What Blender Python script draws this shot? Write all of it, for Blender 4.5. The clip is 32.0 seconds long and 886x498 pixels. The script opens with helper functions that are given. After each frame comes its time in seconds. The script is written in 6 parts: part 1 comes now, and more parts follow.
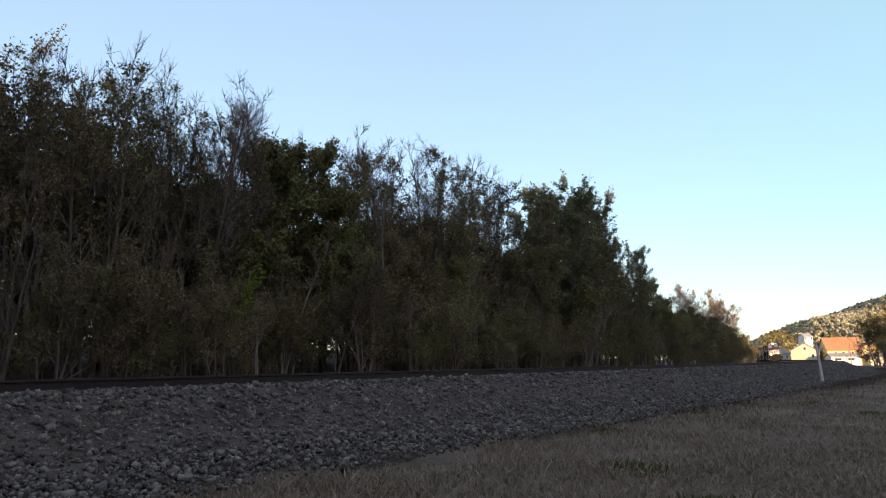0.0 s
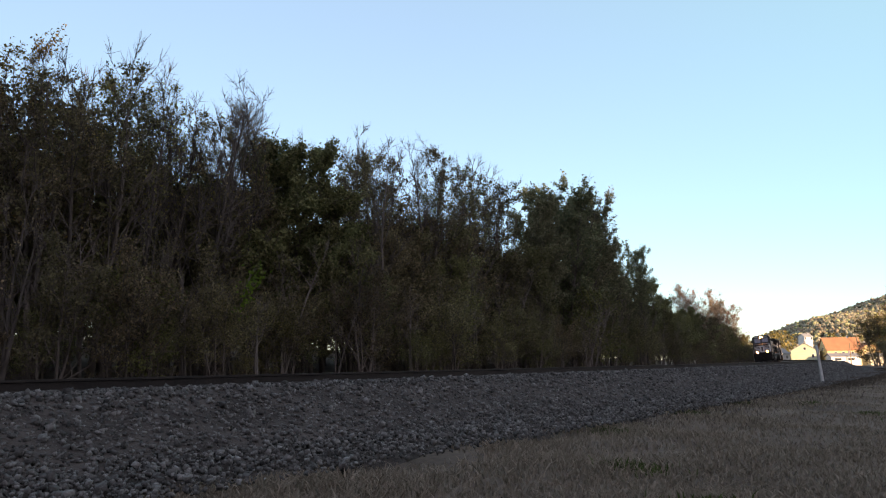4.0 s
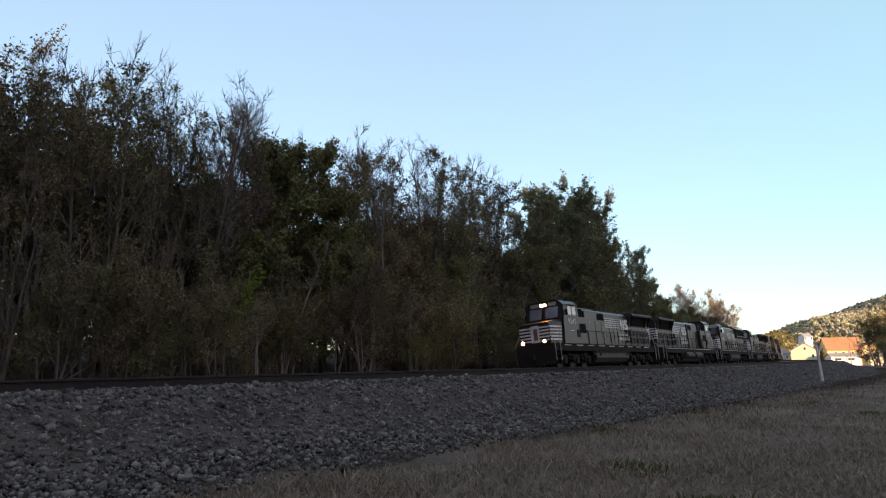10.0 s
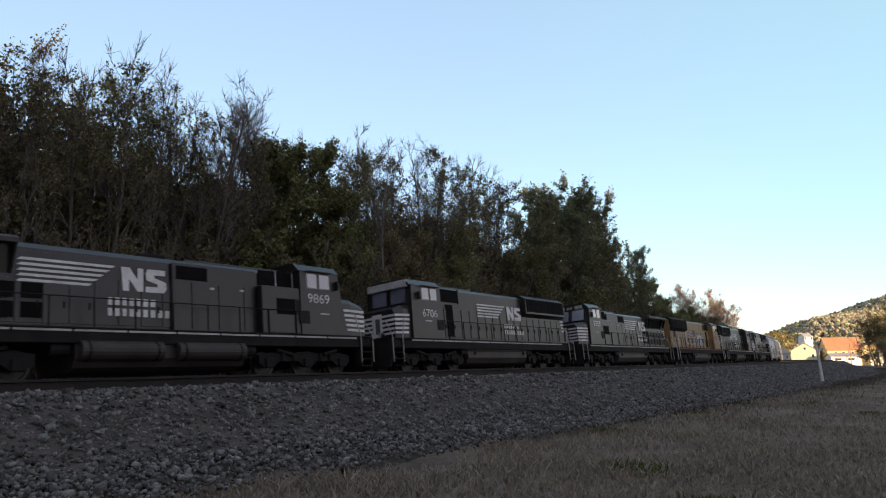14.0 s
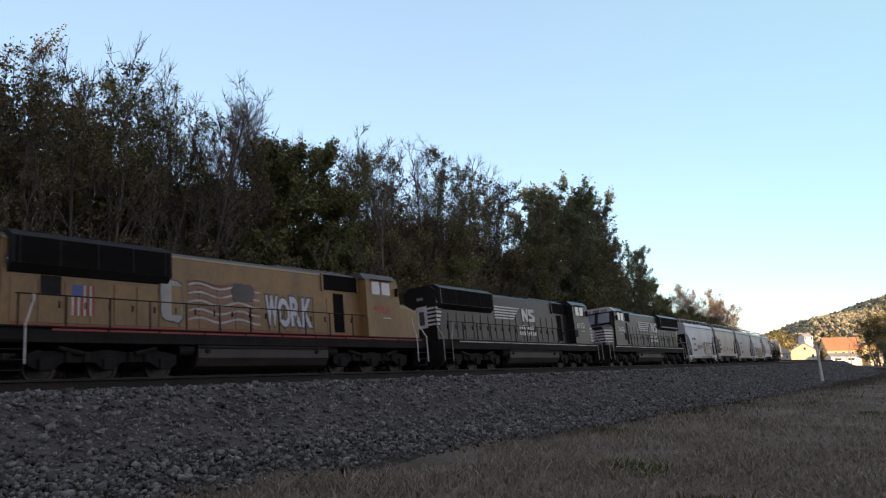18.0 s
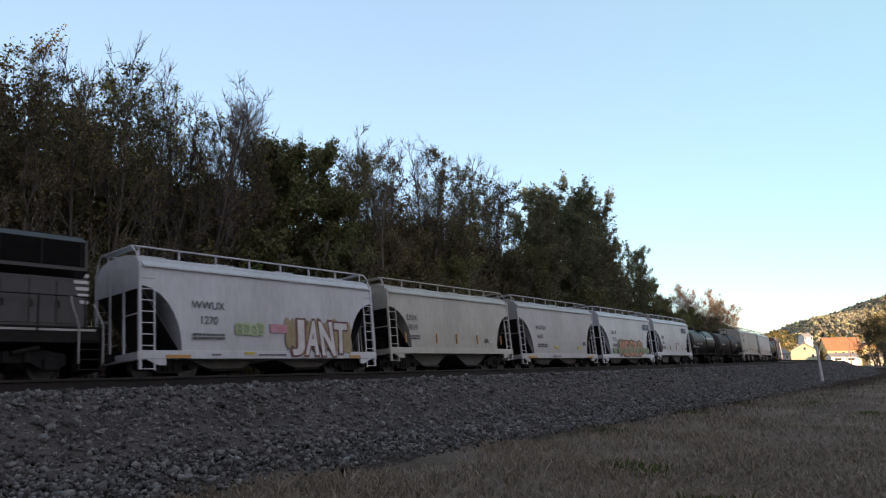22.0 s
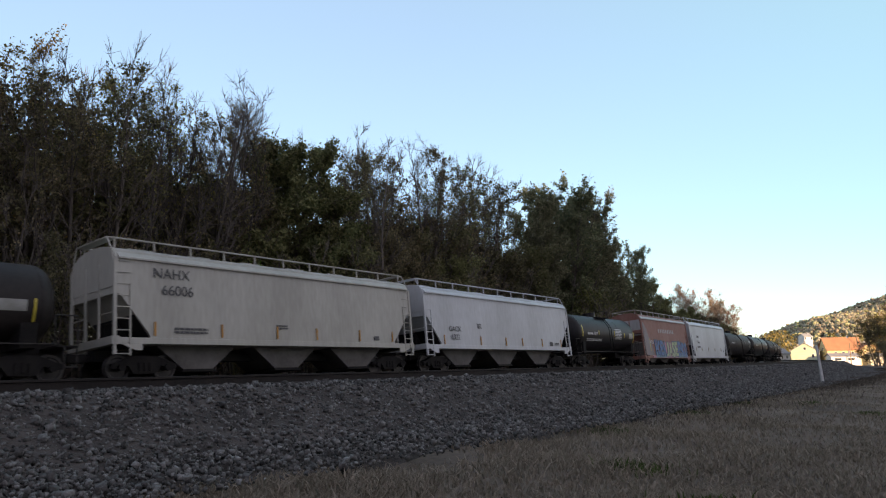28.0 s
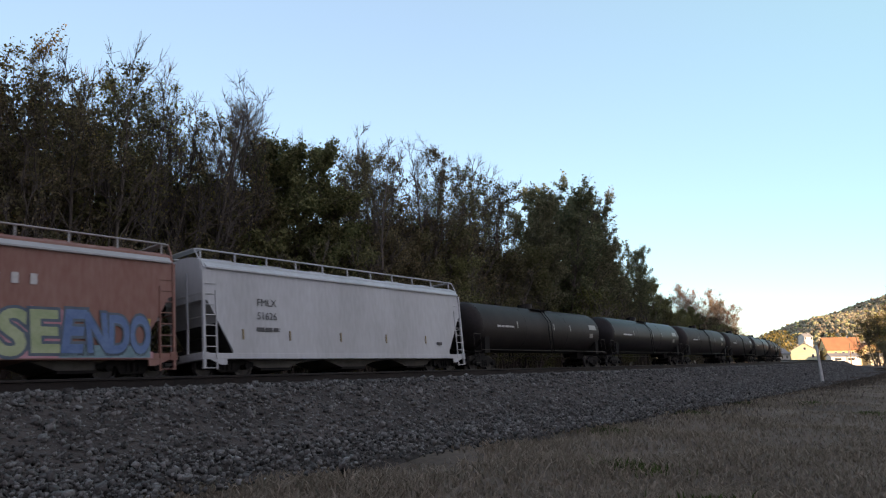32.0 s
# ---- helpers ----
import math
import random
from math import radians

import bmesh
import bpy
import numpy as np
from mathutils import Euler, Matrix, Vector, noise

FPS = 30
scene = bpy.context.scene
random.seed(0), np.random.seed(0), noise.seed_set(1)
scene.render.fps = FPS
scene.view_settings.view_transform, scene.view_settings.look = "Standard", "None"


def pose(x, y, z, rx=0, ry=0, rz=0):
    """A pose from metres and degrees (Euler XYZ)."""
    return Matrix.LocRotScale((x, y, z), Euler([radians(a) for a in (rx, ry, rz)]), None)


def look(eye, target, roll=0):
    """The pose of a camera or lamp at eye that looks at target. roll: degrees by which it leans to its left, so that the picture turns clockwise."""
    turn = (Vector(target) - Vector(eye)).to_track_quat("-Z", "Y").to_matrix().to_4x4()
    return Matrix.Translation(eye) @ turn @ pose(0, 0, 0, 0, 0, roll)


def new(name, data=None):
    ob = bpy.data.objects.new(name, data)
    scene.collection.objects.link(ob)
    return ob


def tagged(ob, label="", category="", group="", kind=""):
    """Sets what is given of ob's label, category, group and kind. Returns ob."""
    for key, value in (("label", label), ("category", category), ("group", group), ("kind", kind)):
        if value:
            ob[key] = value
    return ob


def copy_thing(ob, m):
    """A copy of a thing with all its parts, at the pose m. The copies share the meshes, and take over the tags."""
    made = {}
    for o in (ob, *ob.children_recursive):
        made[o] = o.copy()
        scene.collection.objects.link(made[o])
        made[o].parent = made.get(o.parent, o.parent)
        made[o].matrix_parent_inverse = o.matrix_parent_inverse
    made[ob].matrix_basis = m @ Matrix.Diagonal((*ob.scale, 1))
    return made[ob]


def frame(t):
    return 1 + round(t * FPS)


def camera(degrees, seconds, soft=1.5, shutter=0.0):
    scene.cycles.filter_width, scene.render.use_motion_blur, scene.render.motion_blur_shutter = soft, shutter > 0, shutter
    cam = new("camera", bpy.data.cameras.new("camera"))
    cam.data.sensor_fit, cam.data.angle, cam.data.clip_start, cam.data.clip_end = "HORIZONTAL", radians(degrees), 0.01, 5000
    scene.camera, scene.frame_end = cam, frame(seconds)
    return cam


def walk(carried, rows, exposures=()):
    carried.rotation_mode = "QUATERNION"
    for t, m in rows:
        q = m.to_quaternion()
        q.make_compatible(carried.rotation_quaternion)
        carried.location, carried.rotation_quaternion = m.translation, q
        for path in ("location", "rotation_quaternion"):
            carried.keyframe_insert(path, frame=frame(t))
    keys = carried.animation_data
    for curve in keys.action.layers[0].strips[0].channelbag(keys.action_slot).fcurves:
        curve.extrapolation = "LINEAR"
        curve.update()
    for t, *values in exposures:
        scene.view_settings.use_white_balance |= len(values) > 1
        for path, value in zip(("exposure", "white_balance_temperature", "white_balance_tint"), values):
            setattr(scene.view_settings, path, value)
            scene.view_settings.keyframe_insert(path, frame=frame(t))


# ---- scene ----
# The plan: x to the right, y ahead of the camera, z = 0 on the rail tops of the track that the train runs on.
EYE = (0.0, 0.0, 0.604)
cam = camera(62.93, 32.0, soft=1.15, shutter=0.16)
walk(cam, [(0.0, look(EYE, (0, math.cos(radians(8.943)), 0.604 + math.sin(radians(8.943))), -0.61)),
           (32.0, look(EYE, (0, math.cos(radians(8.943)), 0.604 + math.sin(radians(8.943))), -0.61))],
     exposures=[(0.0, 1.53, 9150, 24), (32.0, 1.53, 9150, 24)])

# ---------------------------------------------------------------- sun and sky
SUN_ELEVATION, SUN_FROM = 8.0, 160.0        # degrees; the bearing that the light comes from, clockwise from +y
world = bpy.data.worlds.new("sky")
scene.world = world
world.use_nodes = True
wn, wl = world.node_tree.nodes, world.node_tree.links
sky = wn.new("ShaderNodeTexSky")
sky.sky_type, sky.sun_disc = "NISHITA", False
sky.sun_elevation, sky.sun_rotation = radians(SUN_ELEVATION), radians(SUN_FROM)
sky.air_density, sky.dust_density, sky.ozone_density = 0.9, 0.0, 3.2
haze = wn.new("ShaderNodeMix")                # a thin even haze over the clear sky
haze.data_type = "RGBA"
haze.inputs[0].default_value = 0.5
way = wn.new("ShaderNodeTexCoord")
def haze_tone(base, colour, turn, lo, hi):
    """Blends the haze towards a colour in one direction of the sky."""
    mp, gr, mr, mx = wn.new("ShaderNodeMapping"), wn.new("ShaderNodeTexGradient"), wn.new("ShaderNodeMapRange"), wn.new("ShaderNodeMix")
    mp.inputs["Rotation"].default_value = (0, 0, radians(turn))
    mp.inputs["Scale"].default_value, mp.inputs["Location"].default_value = (0.5, 0.5, 0.5), (0.5, 0, 0)
    wl.new(way.outputs["Generated"], mp.inputs[0])
    wl.new(mp.outputs[0], gr.inputs[0])
    wl.new(gr.outputs["Fac"], mr.inputs[0])
    mr.inputs[1].default_value, mr.inputs[2].default_value = lo, hi
    mr.interpolation_type = "SMOOTHSTEP"
    mx.data_type = "RGBA"
    if isinstance(base, tuple):
        mx.inputs[6].default_value = (*base, 1)
    else:
        wl.new(base, mx.inputs[6])
    mx.inputs[7].default_value = (*colour, 1)
    wl.new(mr.outputs[0], mx.inputs[0])
    return mx.outputs[2]


# the haze is paler and then bright towards +x, and warm on the side of the low sun
pale = haze_tone((0.99, 1.90, 2.85), (1.02, 2.5, 3.2), 0, 0.45, 0.85)
bright = haze_tone(pale, (2.5, 2.65, 2.8), -10, 0.85, 0.97)
warm = haze_tone(bright, (1.95, 1.96, 2.5), SUN_FROM - 90, 0.36, 0.72)
wl.new(warm, haze.inputs[7])
wl.new(sky.outputs[0], haze.inputs[6])
wl.new(haze.outputs[2], wn["Background"].inputs[0])
wn["Background"].inputs[1].default_value = 0.15
sun = new("sun", bpy.data.lights.new("sun", "SUN"))
sun.data.energy, sun.data.angle, sun.data.color = 3.4, radians(0.6), (1.0, 0.84, 0.66)
sb, se = radians(SUN_FROM), radians(SUN_ELEVATION)
SUN_WAY = Vector((math.sin(sb) * math.cos(se), math.cos(sb) * math.cos(se), math.sin(se)))
sun.matrix_world = look(SUN_WAY * 300, (0, 0, 0))

# ---------------------------------------------------------------- the line of the track
STEP = 0.5
ARC = np.arange(-140, 760 + STEP, STEP)
_k = -0.0010241 - 4.0272e-6 * np.clip(ARC, 0, 120)
_k = np.where(ARC > 150, _k * np.clip((260 - ARC) / 110, 0, 1), _k)
_a = np.concatenate([[0], np.cumsum((_k[1:] + _k[:-1]) / 2 * STEP)])
HEAD = _a - np.interp(0, ARC, _a) + 0.62806
_x = np.concatenate([[0], np.cumsum((np.sin(HEAD[1:]) + np.sin(HEAD[:-1])) / 2 * STEP)])
_y = np.concatenate([[0], np.cumsum((np.cos(HEAD[1:]) + np.cos(HEAD[:-1])) / 2 * STEP)])
PX = _x - np.interp(0, ARC, _x) + 1.3555
PY = _y - np.interp(0, ARC, _y) + 43.2472
LEAN = 0.102                                 # the cant of the curve, radians


def on_line(s, e=0.0):
    """The plan point at s metres along the line and e metres from it towards the camera's side."""
    x, y, a = np.interp(s, ARC, PX), np.interp(s, ARC, PY), np.interp(s, ARC, HEAD)
    return x + np.cos(a) * e, y - np.sin(a) * e


def gap(s):
    """Distance of the empty track's middle from the train's."""
    return np.interp(s, [-140, 40, 170, 760], [13.1, 13.1, 5.2, 4.6])


def off_line(x, y):
    """(s, e) of plan points, by the nearest point of the line."""
    x, y = np.asarray(x, float), np.asarray(y, float)
    pts, s = np.stack([PX, PY], 1)[::6], ARC[::6]
    flat = np.stack([x.ravel(), y.ravel()], 1)
    ss, ee = np.empty(len(flat)), np.empty(len(flat))
    for i in range(0, len(flat), 4000):
        f = flat[i:i + 4000]
        d = ((f[:, None, :] - pts[None]) ** 2).sum(2)
        j = d.argmin(1)
        a = np.interp(s[j], ARC, HEAD)
        dx, dy = f[:, 0] - pts[j, 0], f[:, 1] - pts[j, 1]
        ss[i:i + 4000] = s[j] + dx * np.sin(a) + dy * np.cos(a)
        ee[i:i + 4000] = dx * np.cos(a) - dy * np.sin(a)
    return ss.reshape(x.shape), ee.reshape(x.shape)


def smooth(a, b, v):
    u = np.clip((v - a) / (b - a), 0, 1)
    return u * u * (3 - 2 * u)


def land(x, y):
    """Height of the ground."""
    x, y = np.asarray(x, float), np.asarray(y, float)
    s, e = off_line(x, y)
    g = gap(s)
    z = np.where(e < 0, -0.45, np.where(e < g, -0.40, -0.78))
    z = z + np.where(e > g, 0.55 * (1 - smooth(g + 1.2, g + 3.4, e)), 0)
    z = z - 0.10 * smooth(g + 6, g + 14, e)
    z = z + np.where(e < -5, (2.5 * smooth(-7, -30, e) + 5 * smooth(-30, -150, e)) * (1 - 0.6 * smooth(50, 130, s)), 0)
    # unseen rise added behind the camera, under the wood that blocks the sun
    z = z + 25 * smooth(-22, -85, y) * (1 - smooth(135, 200, x))
    far = smooth(120, 420, y)
    z = z - 1.6 * smooth(150, 230, y) * smooth(g + 4, g + 20, e)
    ridge = 30 + 62 * smooth(250, 900, x) + 14 * np.sin(x * 0.011 + 1) + 7 * np.sin(x * 0.031)
    z = z + ridge * smooth(480, 980, y) * (1 - 0.6 * smooth(1000, 1400, y)) * smooth(0.28, 0.54, x / np.maximum(y, 1.0)) + 20 * smooth(700, 1500, np.hypot(x, y)) * (1 - smooth(-60, 150, x))
    z = z + (0.05 * np.sin(x * 1.7 + y * 0.6) + 0.04 * np.sin(y * 2.3 - x * 0.9)) * smooth(g + 3, g + 6, e) * (1 - far)
    return z


# ---------------------------------------------------------------- small helpers
def quad_mesh(name, v, q, material, smooth_faces=False):
    """A mesh of equal-sided faces straight from arrays."""
    v, q = np.asarray(v, np.float32).reshape(-1, 3), np.asarray(q, np.int32)
    me = bpy.data.meshes.new(name)
    me.vertices.add(len(v))
    me.vertices.foreach_set("co", v.ravel())
    me.loops.add(q.size)
    me.loops.foreach_set("vertex_index", q.ravel())
    me.polygons.add(len(q))
    me.polygons.foreach_set("loop_start", np.arange(len(q), dtype=np.int32) * q.shape[1])
    if smooth_faces:
        me.polygons.foreach_set("use_smooth", np.ones(len(q), bool))
    me.update(calc_edges=True)
    me.materials.append(material)
    return me


def mesh_of(name, verts, faces, material=None, smooth_faces=False):
    me = bpy.data.meshes.new(name)
    me.from_pydata([tuple(v) for v in verts], [], [tuple(f) for f in faces])
    if smooth_faces:
        me.polygons.foreach_set("use_smooth", [True] * len(me.polygons))
    if material:
        me.materials.append(material)
    me.update()
    return me


def part(name, bm, material, parent, label=""):
    """Links a bmesh (or a mesh) as one mesh object under a thing or a part."""
    if isinstance(bm, bmesh.types.BMesh):
        me = bpy.data.meshes.new(name)
        bmesh.ops.recalc_face_normals(bm, faces=bm.faces)
        bm.to_mesh(me)
        bm.free()
    else:
        me = bm
    if material and not me.materials:
        me.materials.append(material)
    ob = new(name, me)
    ob.parent = parent
    if label:
        tagged(ob, label)
    return ob


def box(bm, x0, x1, y0, y1, z0, z1, bevel=0.0):
    r = bmesh.ops.create_cube(bm, size=1.0, matrix=Matrix.LocRotScale(((x0 + x1) / 2, (y0 + y1) / 2, (z0 + z1) / 2), None, (abs(x1 - x0), abs(y1 - y0), abs(z1 - z0))))
    if bevel:
        edges = {e for v in r["verts"] for e in v.link_edges}
        bmesh.ops.bevel(bm, geom=list(edges), offset=bevel, segments=2, profile=0.5, affect="EDGES")
    return bm


def boxed(*a, bevel=0.0):
    return box(bmesh.new(), *a, bevel=bevel)


def rod(bm, p, q, r, n=8, r2=None):
    """A round bar from p to q."""
    p, q = Vector(p), Vector(q)
    d = q - p
    m = Matrix.Translation((p + q) / 2) @ d.to_track_quat("Z", "Y").to_matrix().to_4x4()
    bmesh.ops.create_cone(bm, cap_ends=True, segments=n, radius1=r, radius2=r if r2 is None else r2, depth=d.length, matrix=m)
    return bm


def rods(points, r, n=6):
    bm = bmesh.new()
    for p, q in zip(points, points[1:]):
        rod(bm, p, q, r, n)
    return bm


def loft(sections, close=True, caps=True):
    """A skin through equal rings of points."""
    bm = bmesh.new()
    rings = [[bm.verts.new(p) for p in ring] for ring in sections]
    n = len(rings[0])
    for a, b in zip(rings, rings[1:]):
        for i in range(n if close else n - 1):
            j = (i + 1) % n
            try:
                bm.faces.new((a[i], a[j], b[j], b[i]))
            except ValueError:
                pass
    if caps and close:
        for ring in (rings[0], rings[-1]):
            try:
                bm.faces.new(ring)
            except ValueError:
                pass
    return bm


def prism(outline, x0, x1, axis="x"):
    """Extrudes an outline of (u, v) pairs along one axis."""
    put = {"x": lambda w, u, v: (w, u, v), "y": lambda w, u, v: (u, w, v), "z": lambda w, u, v: (u, v, w)}[axis]
    return loft([[put(w, u, v) for u, v in outline] for w in (x0, x1)])


def thing(name, label, category, group="", kind=""):
    return tagged(new(name), label, category, group, kind)


# ---------------------------------------------------------------- materials
def surface(name, c1, c2, scale=3.0, rough=0.7, bump=0.15, metal=0.0, fine=22.0, stretch=(1, 1, 1), spots=0.5, each=0.0, spec=0.5):
    """A worn surface: two colours mixed at two scales, with fine relief."""
    m = bpy.data.materials.new(name)
    m.use_nodes = True
    n, l = m.node_tree.nodes, m.node_tree.links
    b = n["Principled BSDF"]
    tc, mp = n.new("ShaderNodeTexCoord"), n.new("ShaderNodeMapping")
    mp.inputs["Scale"].default_value = stretch
    l.new(tc.outputs["Object"], mp.inputs[0])
    a, f = n.new("ShaderNodeTexNoise"), n.new("ShaderNodeTexNoise")
    for t, sc, de in ((a, scale, 5), (f, fine, 4)):
        t.inputs["Scale"].default_value, t.inputs["Detail"].default_value = sc, de
        l.new(mp.outputs[0], t.inputs["Vector"])
    ad = n.new("ShaderNodeMath")
    ad.operation = "MULTIPLY_ADD"
    l.new(f.outputs["Fac"], ad.inputs[0])
    ad.inputs[1].default_value = spots
    l.new(a.outputs["Fac"], ad.inputs[2])
    rp = n.new("ShaderNodeMapRange")
    rp.inputs[1].default_value, rp.inputs[2].default_value = 0.35 + spots * 0.35, 0.65 + spots * 0.65
    l.new(ad.outputs[0], rp.inputs[0])
    mx = n.new("ShaderNodeMix")
    mx.data_type = "RGBA"
    mx.inputs[6].default_value, mx.inputs[7].default_value = (*c1, 1), (*c2, 1)
    l.new(rp.outputs[0], mx.inputs[0])
    out = mx.outputs[2]
    if each:
        oi, hs, mr = n.new("ShaderNodeObjectInfo" if each > 0 else "ShaderNodeNewGeometry"), n.new("ShaderNodeHueSaturation"), n.new("ShaderNodeMapRange")
        mr.inputs[3].default_value, mr.inputs[4].default_value = 1 - abs(each), 1 + abs(each)
        l.new(oi.outputs["Random" if each > 0 else "Random Per Island"], mr.inputs[0])
        l.new(mr.outputs[0], hs.inputs["Value"])
        l.new(out, hs.inputs["Color"])
        out = hs.outputs[0]
    l.new(out, b.inputs["Base Color"])
    b.inputs["Roughness"].default_value, b.inputs["Metallic"].default_value = rough, metal
    b.inputs["Specular IOR Level"].default_value = spec
    if bump:
        bp = n.new("ShaderNodeBump")
        bp.inputs["Strength"].default_value, bp.inputs["Distance"].default_value = bump, 0.05
        l.new(f.outputs["Fac"], bp.inputs["Height"])
        l.new(bp.outputs[0], b.inputs["Normal"])
    return m


def glow(name, colour, strength):
    m = bpy.data.materials.new(name)
    m.use_nodes = True
    b = m.node_tree.nodes["Principled BSDF"]
    b.inputs["Base Color"].default_value = (*colour, 1)
    b.inputs["Emission Color"].default_value, b.inputs["Emission Strength"].default_value = (*colour, 1), strength
    return m


def foliage(name, c1, c2, c3):
    """Leaves: the colour differs from leaf to leaf, and a little light passes through."""
    m = bpy.data.materials.new(name)
    m.use_nodes = True
    n, l = m.node_tree.nodes, m.node_tree.links
    b, g, r, oi = n["Principled BSDF"], n.new("ShaderNodeNewGeometry"), n.new("ShaderNodeValToRGB"), n.new("ShaderNodeObjectInfo")
    r.color_ramp.elements[0].color, r.color_ramp.elements[1].color = (*c1, 1), (*c3, 1)
    e = r.color_ramp.elements.new(0.55)
    e.color = (*c2, 1)
    l.new(g.outputs["Random Per Island"], r.inputs[0])
    hs, mr = n.new("ShaderNodeHueSaturation"), n.new("ShaderNodeMapRange")
    mr.inputs[3].default_value, mr.inputs[4].default_value = 0.7, 1.3
    l.new(oi.outputs["Random"], mr.inputs[0])
    l.new(mr.outputs[0], hs.inputs["Value"])
    l.new(r.outputs[0], hs.inputs["Color"])
    sp, fr, hm = n.new("ShaderNodeMath"), n.new("ShaderNodeMath"), n.new("ShaderNodeMapRange")    # a hue of its own for each tree
    sp.operation, fr.operation, sp.inputs[1].default_value = "MULTIPLY", "FRACT", 7.31
    hm.inputs[3].default_value, hm.inputs[4].default_value = 0.472, 0.534
    l.new(oi.outputs["Random"], sp.inputs[0])
    l.new(sp.outputs[0], fr.inputs[0])
    l.new(fr.outputs[0], hm.inputs[0])
    l.new(hm.outputs[0], hs.inputs["Hue"])
    tr, ms = n.new("ShaderNodeBsdfTranslucent"), n.new("ShaderNodeMixShader")
    ms.inputs[0].default_value = 0.3
    for s in (b.inputs["Base Color"], tr.inputs["Color"]):
        l.new(hs.outputs[0], s)
    b.inputs["Roughness"].default_value, b.inputs["Specular IOR Level"].default_value = 0.75, 0.12
    l.new(b.outputs[0], ms.inputs[1])
    l.new(tr.outputs[0], ms.inputs[2])
    l.new(ms.outputs[0], n["Material Output"].inputs["Surface"])
    return m


M = {
    "soil": surface("dry_grass_soil", (0.200, 0.158, 0.126), (0.078, 0.062, 0.051), 0.35, 0.95, 0.6, fine=6, spec=0.1),
    "ballast": surface("ballast_bed", (0.095, 0.080, 0.072), (0.036, 0.030, 0.027), 1.2, 0.95, 1.0, fine=16, spec=0.2),
    "stone": surface("ballast_stone", (0.176, 0.172, 0.163), (0.042, 0.040, 0.038), 6, 0.9, 0.3, fine=40, each=-0.55, spec=0.25),
    "rail": surface("rusty_rail", (0.034, 0.027, 0.024), (0.020, 0.017, 0.016), 2, 0.75, 0.2, metal=0.3, spec=0.3),
    "tie": surface("creosoted_wood", (0.045, 0.036, 0.030), (0.022, 0.019, 0.017), 3, 0.95, 0.5, stretch=(1, 6, 6), each=0.3, spec=0.15),
    "bark": surface("bark", (0.18, 0.15, 0.13), (0.094, 0.077, 0.067), 2, 0.95, 0.6, fine=14, stretch=(3, 3, 0.6), each=0.3, spec=0.1),
    "pale_bark": surface("pale_bark", (0.22, 0.18, 0.155), (0.13, 0.106, 0.093), 2, 0.9, 0.4, fine=14, stretch=(3, 3, 0.6), each=0.3, spec=0.1),
    "grey_bark": surface("grey_bark", (0.165, 0.14, 0.125), (0.095, 0.08, 0.071), 2, 0.9, 0.4, fine=14, stretch=(3, 3, 0.6), each=0.35, spec=0.1),
    "leaf_green": foliage("green_leaves", (0.100, 0.100, 0.046), (0.160, 0.158, 0.072), (0.245, 0.228, 0.108)),
    "leaf_grey": foliage("grey_green_leaves", (0.115, 0.125, 0.070), (0.180, 0.185, 0.105), (0.270, 0.260, 0.155)),
    "leaf_dull": foliage("olive_leaves", (0.102, 0.092, 0.053), (0.160, 0.141, 0.078), (0.245, 0.202, 0.112)),
    "leaf_rust": foliage("russet_leaves", (0.20, 0.100, 0.072), (0.31, 0.170, 0.122), (0.41, 0.255, 0.19)),
    "leaf_gold": foliage("yellowing_leaves", (0.13, 0.11, 0.03), (0.23, 0.19, 0.06), (0.31, 0.25, 0.10)),
    "leaf_light": foliage("pale_olive_leaves", (0.100, 0.100, 0.038), (0.160, 0.152, 0.060), (0.24, 0.21, 0.09)),
    "vine": foliage("bright_vine_leaves", (0.07, 0.15, 0.015), (0.12, 0.22, 0.025), (0.18, 0.28, 0.04)),
    "grass": foliage("dead_grass", (0.155, 0.125, 0.096), (0.235, 0.193, 0.148), (0.335, 0.278, 0.216)),
    # far hillside: autumn colours, the tan raised paler to stand for distance haze
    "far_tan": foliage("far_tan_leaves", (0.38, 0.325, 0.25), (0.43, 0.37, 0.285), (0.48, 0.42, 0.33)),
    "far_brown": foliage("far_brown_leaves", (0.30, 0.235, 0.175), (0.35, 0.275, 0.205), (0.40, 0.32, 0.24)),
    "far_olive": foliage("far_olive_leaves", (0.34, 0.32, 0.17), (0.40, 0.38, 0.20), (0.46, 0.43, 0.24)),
    "weed": foliage("dark_dead_weeds", (0.060, 0.046, 0.038), (0.095, 0.074, 0.060), (0.145, 0.115, 0.092)),
    "grass_green": foliage("green_grass", (0.03, 0.045, 0.012), (0.05, 0.07, 0.02), (0.07, 0.09, 0.03)),
}

# ---------------------------------------------------------------- ground
def spaced(lo, hi, fine0, fine1, d):
    mid = np.arange(fine0, fine1 + d / 2, d)
    up = fine1 + (hi - fine1) * (np.linspace(0, 1, 46)[1:] ** 2.6)
    down = fine0 - (fine0 - lo) * (np.linspace(0, 1, 46)[1:] ** 2.6)
    return np.concatenate([down[::-1], mid, up])


